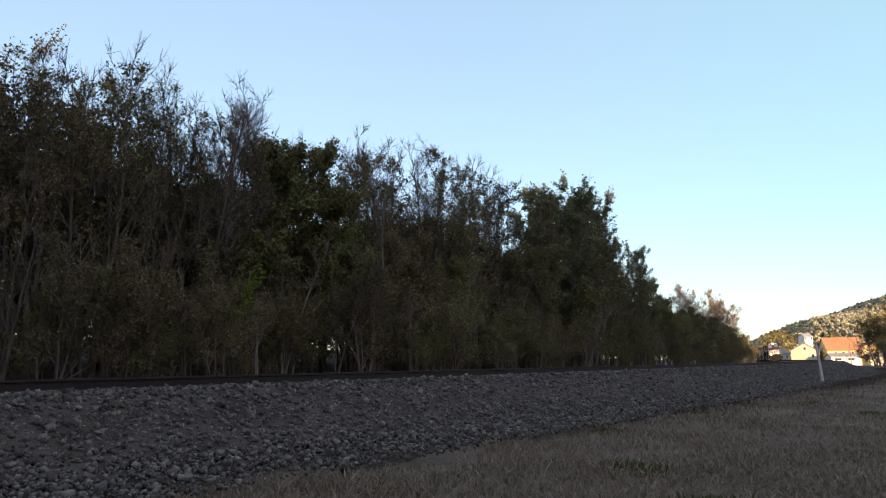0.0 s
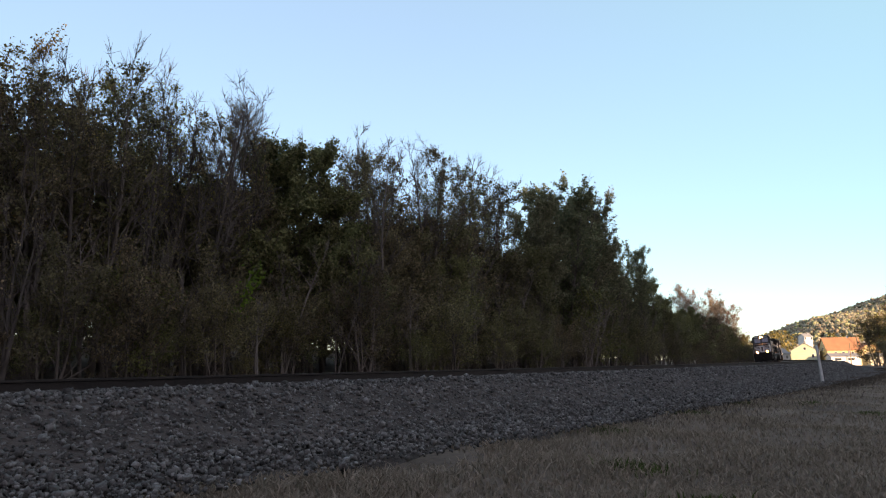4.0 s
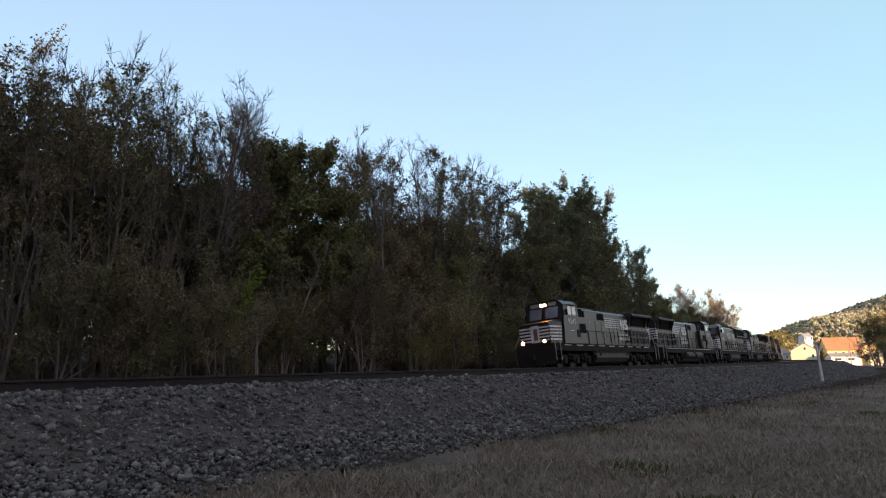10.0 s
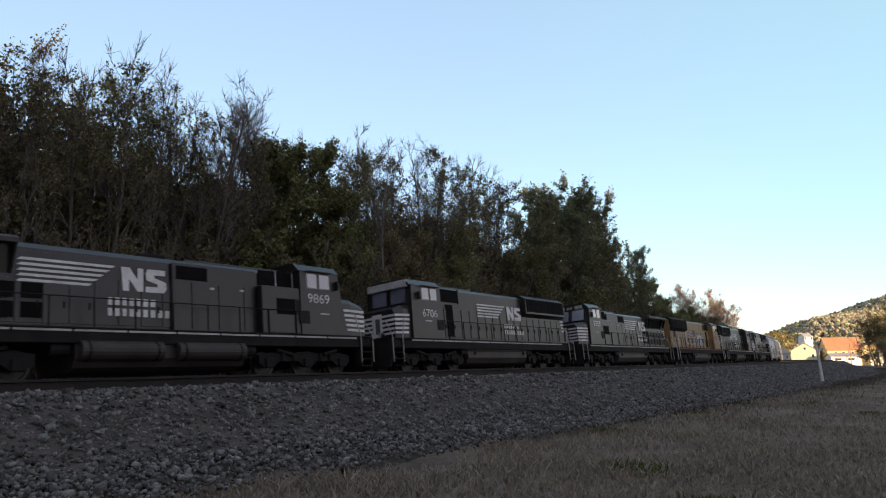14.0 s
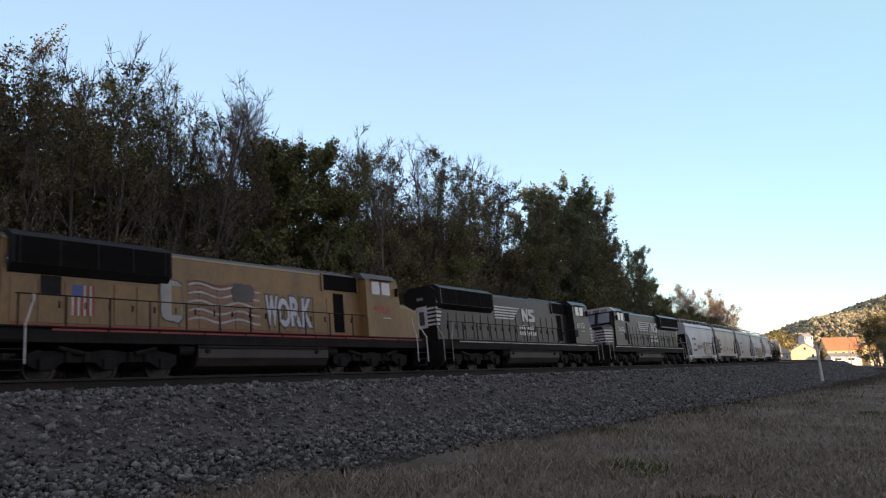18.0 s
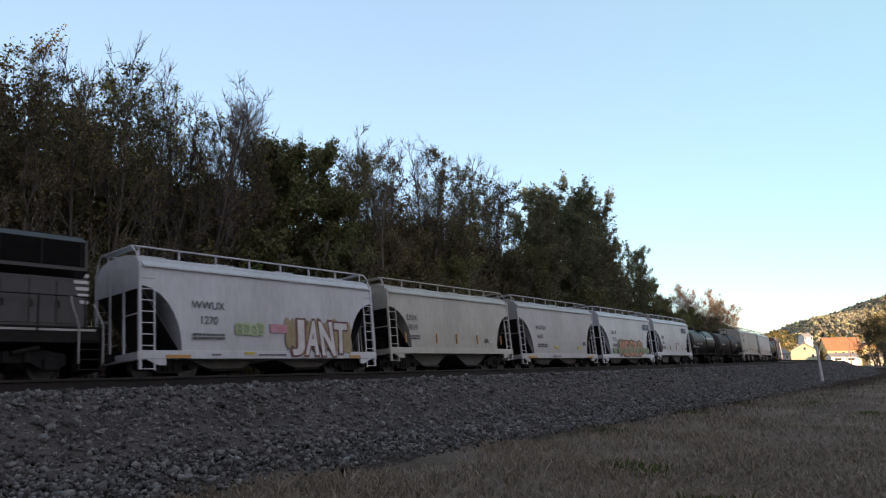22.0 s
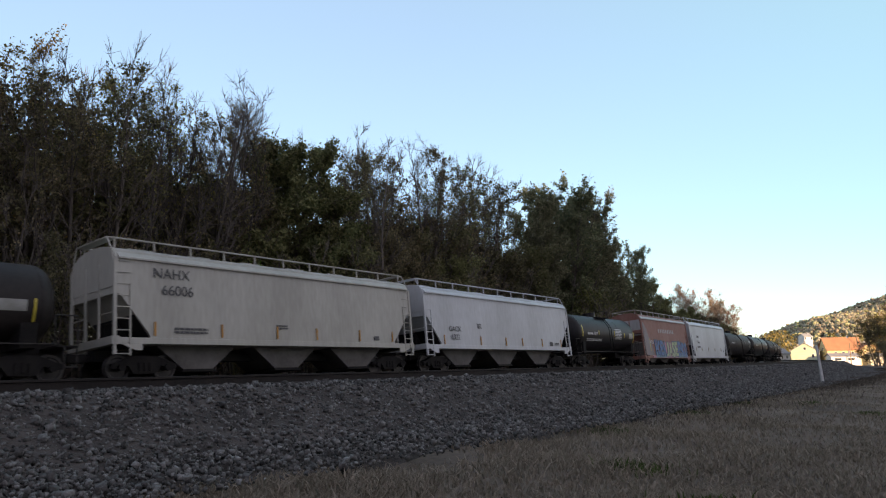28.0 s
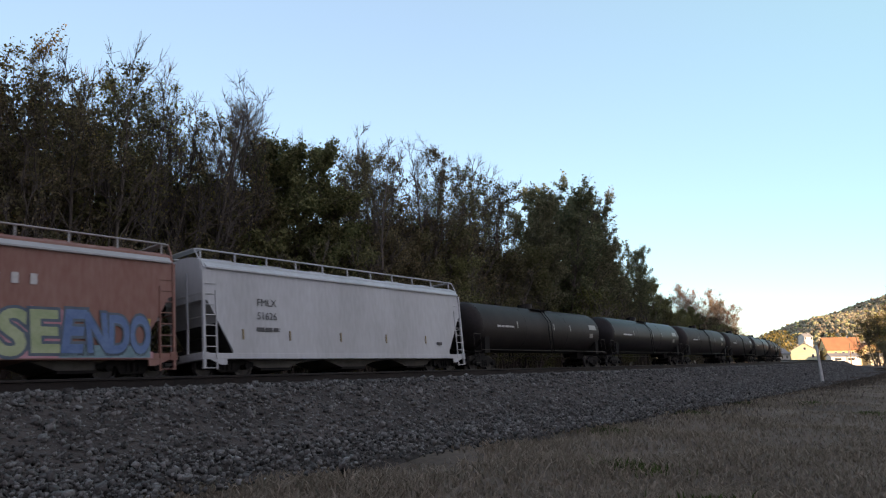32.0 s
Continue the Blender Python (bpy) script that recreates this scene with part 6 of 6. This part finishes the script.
CARS += [
    covered_hopper(LEN[7], T["hopper_white"], "pale grey covered hopper with white spray-painted letters", 2, "round", sill=0.70, marks=(
        words("WWUX", 0.30, -3.2, 2.68), words("1270", 0.30, -3.2, 2.12), print_lines(-3.9, -2.5, 1.40, 1.66, 2), print_lines(-3.1, -2.7, 0.80, 0.90, 1), print_lines(-0.9, 0.5, 0.80, 0.90, 1),
        panel(-5.0, -4.0, 0.72, 0.84, T["orange"], "reflector"), panel(-1.6, -1.1, 0.86, 0.95, T["lemon"], "reflector"), panel(1.0, 1.5, 0.86, 0.95, T["lemon"], "reflector"), panel(4.2, 4.9, 0.72, 0.84, T["orange"], "reflector"),
        sprayed(-2.0, -0.6, 1.55, 2.25, 4, [T["spray_green"]], T["spray_lime"], None, 3), panel(-0.3, 0.6, 1.75, 2.1, T["spray_pink"], "spray_bar"),
        sprayed_word("JANT", 0.75, 4.1, 0.78, 2.35, T["white"], T["spray_brown"], T["spray_tan"], 5))),
    covered_hopper(LEN[8], T["hopper_warm"], "cream-grey covered hopper with two outlet gates", 2, "round", sill=0.95, marks=(
        words("DSIX", 0.30, -3.95, 2.75), words("3019", 0.30, -3.95, 2.25), reflectors((-4.6, -2.0, -0.15, 1.9, 4.4), 1.5, 2.0, 0.09), print_lines(-4.4, -3.4, 1.65, 1.9, 2), panel(2.75, 3.05, 1.6, 1.82, T["ink"], "placard"), print_lines(3.2, 3.5, 1.55, 1.7, 1, T["white"]))),
    covered_hopper(LEN[9], T["hopper"], "dull grey covered hopper with a low side sill", 2, "round", sill=0.70, marks=(
        words("WWUX", 0.30, -2.9, 2.68), words("6655", 0.30, -3.1, 2.12), print_lines(-3.5, -2.2, 1.40, 1.66, 2), panel(-5.0, -3.9, 0.72, 0.84, T["orange"], "reflector"), panel(4.0, 4.9, 0.72, 0.84, T["orange"], "reflector"),
        panel(-1.2, -0.6, 1.34, 1.50, T["lemon"], "reflector"), panel(2.4, 2.9, 1.34, 1.50, T["lemon"], "reflector"), panel(3.4, 3.8, 1.6, 1.85, T["ink"], "placard"), print_lines(-1.6, -0.4, 0.78, 0.88, 1))),
    covered_hopper(LEN[10], T["hopper_white"], "pale grey covered hopper with orange spray-painted letters", 2, "round", sill=0.70, marks=(
        words("GACX", 0.30, -3.2, 2.72), words("9325", 0.30, -3.2, 2.18), maker_mark(3.9, 3.2), print_lines(-3.7, -2.7, 1.6, 1.85, 2),
        sprayed(-3.8, 4.6, 1.0, 1.7, 9, [T["spray_green"]], T["spray_green"], None, 8), sprayed_word("MECRO", -2.3, 2.85, 0.82, 2.2, T["spray_orange"], T["spray_brown"], T["spray_green"], 9))),
    covered_hopper(LEN[11], T["hopper_white"], "white-grey covered hopper with a dark owner's mark", 2, "round", sill=0.95, marks=(
        words("DSIX", 0.28, -3.55, 2.6), words("6272", 0.28, -3.55, 2.1), maker_mark(3.0, 3.25), reflectors((-4.2, -1.7, 0.2, 2.2, 4.7), 1.45, 1.95, 0.08), print_lines(-4.0, -3.1, 1.55, 1.8, 2), panel(3.4, 3.75, 1.5, 1.72, T["ink"], "placard"), print_lines(0.2, 1.3, 2.0, 2.15, 2, T["spray_pink"]))),
    tank_car(LEN[12], T["tank"], "glossy black tank car with a pale round emblem", 1.38, marks=(
        on_barrel("203335", 0.22, -1.6, 2.25), barrel_bars(-3.3, -2.5, 2.15, 2.35, 1), barrel_bars(-4.1, -2.4, 1.85, 2.0, 2), barrel_plate(0.0, 0.6, 2.75, 3.35, T["white"], "emblem"), barrel_bars(1.1, 4.0, 2.75, 3.1, 1), barrel_plate(-4.7, -4.2, 1.9, 2.1, T["white"]))),
    tank_car(LEN[13], T["tank_brown"], "sooty black tank car with a pale placard", 1.36, marks=(barrel_plate(3.9, 4.9, 2.2, 2.55, T["board"]), barrel_bars(-4.4, -2.6, 2.3, 2.5, 1), barrel_plate(5.1, 5.18, 1.9, 2.6, T["lemon"], "reflector"))),
    covered_hopper(LEN[14], T["hopper_warm"], "long cream-grey covered hopper with angular ends and three outlet gates", 3, "angular", sill=1.22, end_paint=T["hopper_warm"], marks=(
        words("NAHX", 0.38, -5.7, 3.74), words("66006", 0.38, -5.45, 3.14), reflectors((-6.4, -3.6, -0.9, 1.3, 4.0, 6.3), 1.5, 2.0, 0.07), print_lines(-5.6, -4.2, 1.6, 1.85, 2), print_lines(-0.9, -0.3, 1.9, 2.1, 2), panel(5.0, 5.35, 1.55, 1.75, T["ink"], "placard"))),
    covered_hopper(LEN[15], T["hopper_white"], "long pale grey covered hopper with three outlet gates", 3, "angular", sill=1.22, marks=(
        words("GACX", 0.30, -5.7, 2.3), words("6322", 0.30, -5.7, 1.85), reflectors((-6.8, -3.2, -0.4, 1.6, 4.2, 6.9), 1.45, 1.95, 0.08), panel(5.3, 5.7, 1.5, 1.78, T["ink"], "placard"), print_lines(6.0, 6.6, 1.55, 1.75, 2), print_lines(-3.4, -3.0, 2.4, 2.7, 3))),
    tank_car(LEN[16], T["tank"], "clean black tank car with yellow reflector strips", 1.46, marks=(
        on_barrel("4517", 0.26, -2.65, 2.55), barrel_bars(-4.1, -3.15, 2.42, 2.68, 1), barrel_bars(-4.2, -1.4, 2.0, 2.2, 2), barrel_bars(1.3, 2.6, 2.2, 3.05, 7), barrel_plate(4.3, 5.1, 2.3, 2.75, T["board"]), barrel_plate(-5.05, -4.92, 2.3, 3.15, T["lemon"], "reflector"), barrel_plate(-2.05, -1.95, 2.5, 2.85, T["lemon"], "reflector"), barrel_plate(1.1, 1.2, 2.4, 2.85, T["lemon"], "reflector"), barrel_plate(3.2, 3.3, 2.35, 2.75, T["lemon"], "reflector"), barrel_plate(5.25, 5.38, 2.0, 2.9, T["lemon"], "reflector"))),
    covered_hopper(LEN[17], T["oxide"], "weathered red-brown covered hopper covered in bright spray paint", 3, "angular", sill=0.68, end_paint=T["hopper"], full_end=True, marks=(
        words("99290", 0.30, -4.75, 2.1, T["white"]), (lambda th, half, y, *r: [plate(th, "lettering_bar", rect(-2.4 + 0.55 * k, -2.2 + 0.55 * k, 3.02, 3.36), y - 0.012, T["white"], 1, 0.02) for k in range(9)]),
        (lambda th, half, y, *r: plate(th, "repainted_panel", [(-6.6, 0.95), (-4.35, 0.95), (-4.75, 1.9), (-5.35, 2.5), (-5.7, 3.2), (-6.2, 3.75), (-6.6, 3.9)], y - 0.016, T["hopper_dull"], 1, 0.02)), panel(-5.3, -5.18, 1.3, 2.4, T["lemon"], "reflector"), panel(5.9, 6.0, 1.5, 2.1, T["lemon"], "reflector"), panel(-4.9, 6.1, 0.72, 0.95, T["spray_pink"], "spray_bar"),
        panel(-4.0, -1.0, 0.74, 1.30, T["spray_teal"], "spray_bar", 0.002), panel(2.9, 6.0, 0.74, 1.15, T["spray_teal"], "spray_bar", 0.002), sprayed_word("HOEN", -3.95, -1.0, 0.85, 2.35, T["spray_blue"], T["ink_blue"], None, 21), sprayed_word("JASE", -0.85, 2.95, 0.75, 2.3, T["spray_lime"], T["ink_blue"], T["spray_pink"], 22), sprayed_word("ENDO", 3.0, 6.0, 0.80, 2.3, T["spray_blue"], T["ink_blue"], None, 23))),
    covered_hopper(LEN[18], T["hopper_white"], "white covered hopper with rust streaks and a low sill", 3, "angular", sill=0.70, marks=(
        words("FMLX", 0.30, -5.35, 2.95), words("51626", 0.30, -5.35, 2.4), print_lines(-5.9, -4.7, 1.75, 2.0, 1), reflectors((-6.6, -4.2, -1.2, 1.9, 5.0), 1.45, 1.85, 0.07, T["spray_tan"]), panel(6.0, 6.4, 1.4, 1.55, T["ink"], "placard"))),
]
for i in range(19, 27):
    CARS.append(tank_car(LEN[i], (T["tank_brown"], T["tank_brown"], T["tank"])[i % 3], "long black tank car with dusty sides", 1.50, marks=(
        barrel_bars(-6.6, -4.6, 2.55, 2.75, 1), barrel_plate(-4.2, -4.1, 2.6, 3.0, T["board"], "reflector"), barrel_plate(0.8, 0.9, 2.6, 3.0, T["board"], "reflector"), barrel_plate(3.3, 3.4, 2.6, 3.0, T["board"], "reflector"), barrel_plate(6.6, 7.8, 2.8, 3.15, T["board"]), barrel_plate(6.6, 7.2, 2.2, 2.5, T["board"]))))
# ---------------------------------------------------------------- loose stones on the shoulder of the empty track
def stones(n, seed):
    r = np.random.default_rng(seed)
    base = np.array([(-1, -1, -1), (1, -1, -1), (1, 1, -1), (-1, 1, -1), (-1, -1, 1), (1, -1, 1), (1, 1, 1), (-1, 1, 1)], float) * 0.58
    quad = np.array([(0, 3, 2, 1), (4, 5, 6, 7), (0, 1, 5, 4), (1, 2, 6, 5), (2, 3, 7, 6), (3, 0, 4, 7)])
    s = -46 + 150 * r.random(n) ** 2.3
    e = r.uniform(0.95, 5.6, n)
    sec_e = np.array([0.0, 1.75, 2.0, 2.5, 3.1, 3.7, 4.6, 5.2])
    sec_z = np.array([-0.23, -0.23, -0.27, -0.52, -0.84, -1.08, -1.24, -1.28])
    keep = r.random(n) < np.interp(e, [0.9, 3.9, 4.7, 5.6], [1, 1, 0.65, 0.10])
    s, e = s[keep], e[keep]
    z = np.interp(e, sec_e, sec_z) + NEAR_UP + e * math.sin(NEAR_TILT)
    x, y = on_line(s, gap(s) + e)
    size = 0.026 * np.exp(r.normal(0, 0.36, len(s)))
    size = np.clip(size, 0.014, 0.075)
    v = base[None] * (1 + r.uniform(-0.45, 0.45, (len(s), 8, 3))) * size[:, None, None] * r.uniform(0.65, 1.25, (len(s), 1, 3))
    a, b = r.uniform(0, 6.28, len(s)), r.uniform(0, 6.28, len(s))
    ca, sa, cb, sb_ = np.cos(a), np.sin(a), np.cos(b), np.sin(b)
    v = np.stack([v[..., 0] * ca[:, None] - v[..., 1] * sa[:, None], v[..., 0] * sa[:, None] + v[..., 1] * ca[:, None], v[..., 2]], -1)
    v = np.stack([v[..., 0], v[..., 1] * cb[:, None] - v[..., 2] * sb_[:, None], v[..., 1] * sb_[:, None] + v[..., 2] * cb[:, None]], -1)
    v += np.stack([x, y, z + size * r.uniform(0.1, 0.75, len(s))], 1)[:, None]
    f = (quad[None] + (np.arange(len(s)) * 8)[:, None, None]).reshape(-1, 4)
    me = bpy.data.meshes.new("ballast_stones")
    me.vertices.add(len(s) * 8)
    me.vertices.foreach_set("co", v.reshape(-1).astype(np.float32))
    me.loops.add(len(f) * 4)
    me.loops.foreach_set("vertex_index", f.reshape(-1).astype(np.int32))
    me.polygons.add(len(f))
    me.polygons.foreach_set("loop_start", (np.arange(len(f)) * 4).astype(np.int32))
    me.update(calc_edges=True)
    me.materials.append(M["stone"])
    return tagged(new("ballast_stones", me), "loose grey crushed stones on the track's shoulder", "ballast", kind="stuff")


stones(150000, 3)


# ---------------------------------------------------------------- dead grass and weeds on the near ground
def blades(name, label, material, n, seed, region, tall, lean=0.5, width=0.010):
    r = np.random.default_rng(seed)
    x, y, k = region(r, n)
    z = land(x, y)
    h = tall * k * r.uniform(0.45, 1.25, len(x))
    a = r.uniform(0, 6.28, len(x))
    dx, dy = np.cos(a), np.sin(a)
    q = r.uniform(0.1, lean, len(x)) * h
    w = width * r.uniform(0.6, 1.5, len(x))
    bx, by = r.normal(size=len(x)), r.normal(size=len(x))
    nn = np.hypot(bx, by)
    bx, by = bx / nn * w, by / nn * w
    p = np.stack([np.stack([x - bx, y - by, z - 0.02], 1), np.stack([x + bx, y + by, z - 0.02], 1),
                  np.stack([x + bx * 0.8 + dx * q * 0.35, y + by * 0.8 + dy * q * 0.35, z + h * 0.6], 1), np.stack([x - bx * 0.8 + dx * q * 0.35, y - by * 0.8 + dy * q * 0.35, z + h * 0.6], 1),
                  np.stack([x + dx * q, y + dy * q, z + h], 1)], 1).reshape(-1, 3)
    i = (np.arange(len(x)) * 5)[:, None]
    tris = (i[:, :, None] + np.array([[[0, 1, 2], [0, 2, 3], [3, 2, 4]]])).reshape(-1, 3)
    return tagged(new(name, quad_mesh(name, p, tris, material)), label, "grass", kind="stuff")


def meadow(r, n):
    y = 3.0 + 62 * r.random(n) ** 1.7
    x = y * r.uniform(-0.62, 0.68, n)
    s, e = off_line(x, y)
    patch = 0.55 + 0.45 * np.sin(x * 0.9 + 1.3 * np.sin(y * 0.5)) * np.sin(y * 0.7 + 0.4 * x)
    edge = gap(s) + 4.1 + 0.5 * np.sin(s * 0.9) + 0.4 * np.sin(s * 2.3)
    k = r.random(n) < (0.25 + 0.75 * patch) * smooth(0, 1.4, e - edge)
    lift = 0.7 + 0.5 * patch + 0.8 * np.exp(-((e - edge - 1.6) / 1.3) ** 2)
    return x[k], y[k], lift[k]


blades("dead_grass", "matted dead brown grass beside the ballast", M["grass"], 300000, 11, meadow, 0.07, 2.0, 0.010)
def verge(r, n):
    """A band of taller dead weeds along the foot of the ballast, thick in clumps."""
    s, d = r.uniform(-20, 75, n), np.abs(r.normal(0, 1.5, n))
    x, y = on_line(s, gap(s) + 4.0 + d)
    clump = 0.5 + 0.5 * np.sin(s * 0.8 + 1.2 * np.sin(d * 1.1 + s * 0.31)) * np.sin(s * 0.37 + d)
    k = (r.random(n) < 0.15 + 0.85 * clump * smooth(-6, 14, s)) & (y > 3)
    return x[k], y[k], (0.5 + 0.8 * clump)[k]


blades("tall_weeds", "dark dead weeds along the ballast's edge", M["weed"], 90000, 12, verge, 0.20, 1.6, 0.006)


def tufts(r, n):
    cx, cy = r.uniform(1.0, 20.0, 26), r.uniform(5.5, 24.0, 26)
    j = r.integers(0, 26, n)
    x, y = cx[j] + r.normal(0, 0.22, n), cy[j] + r.normal(0, 0.22, n)
    s, e = off_line(x, y)
    k = e > gap(s) + 4.4
    return x[k], y[k], np.ones(k.sum())


blades("green_tufts", "small green weed tufts in the dead grass", M["grass_green"], 4200, 13, tufts, 0.11, 1.0)


def line_pose(s):
    a = float(np.interp(s, ARC, HEAD))
    x, y = on_line(s)
    return Matrix.Translation((float(x), float(y), 0)) @ Matrix.Rotation(-math.pi / 2 - a, 4, "Z") @ Matrix.Rotation(LEAN, 4, "X")


def motions():
    """The train runs along the line, slowing a very little."""
    for i, car in enumerate(CARS):
        middle = (ENDS[i] + ENDS[i + 1]) / 2
        rows = []
        for k in range(65):
            t = k * 0.5
            rows.append((t, line_pose(middle - 15.4808 * (t - 13) + 0.02466 * (t - 13) ** 2 / 2)))
        walk(car, rows)


motions()
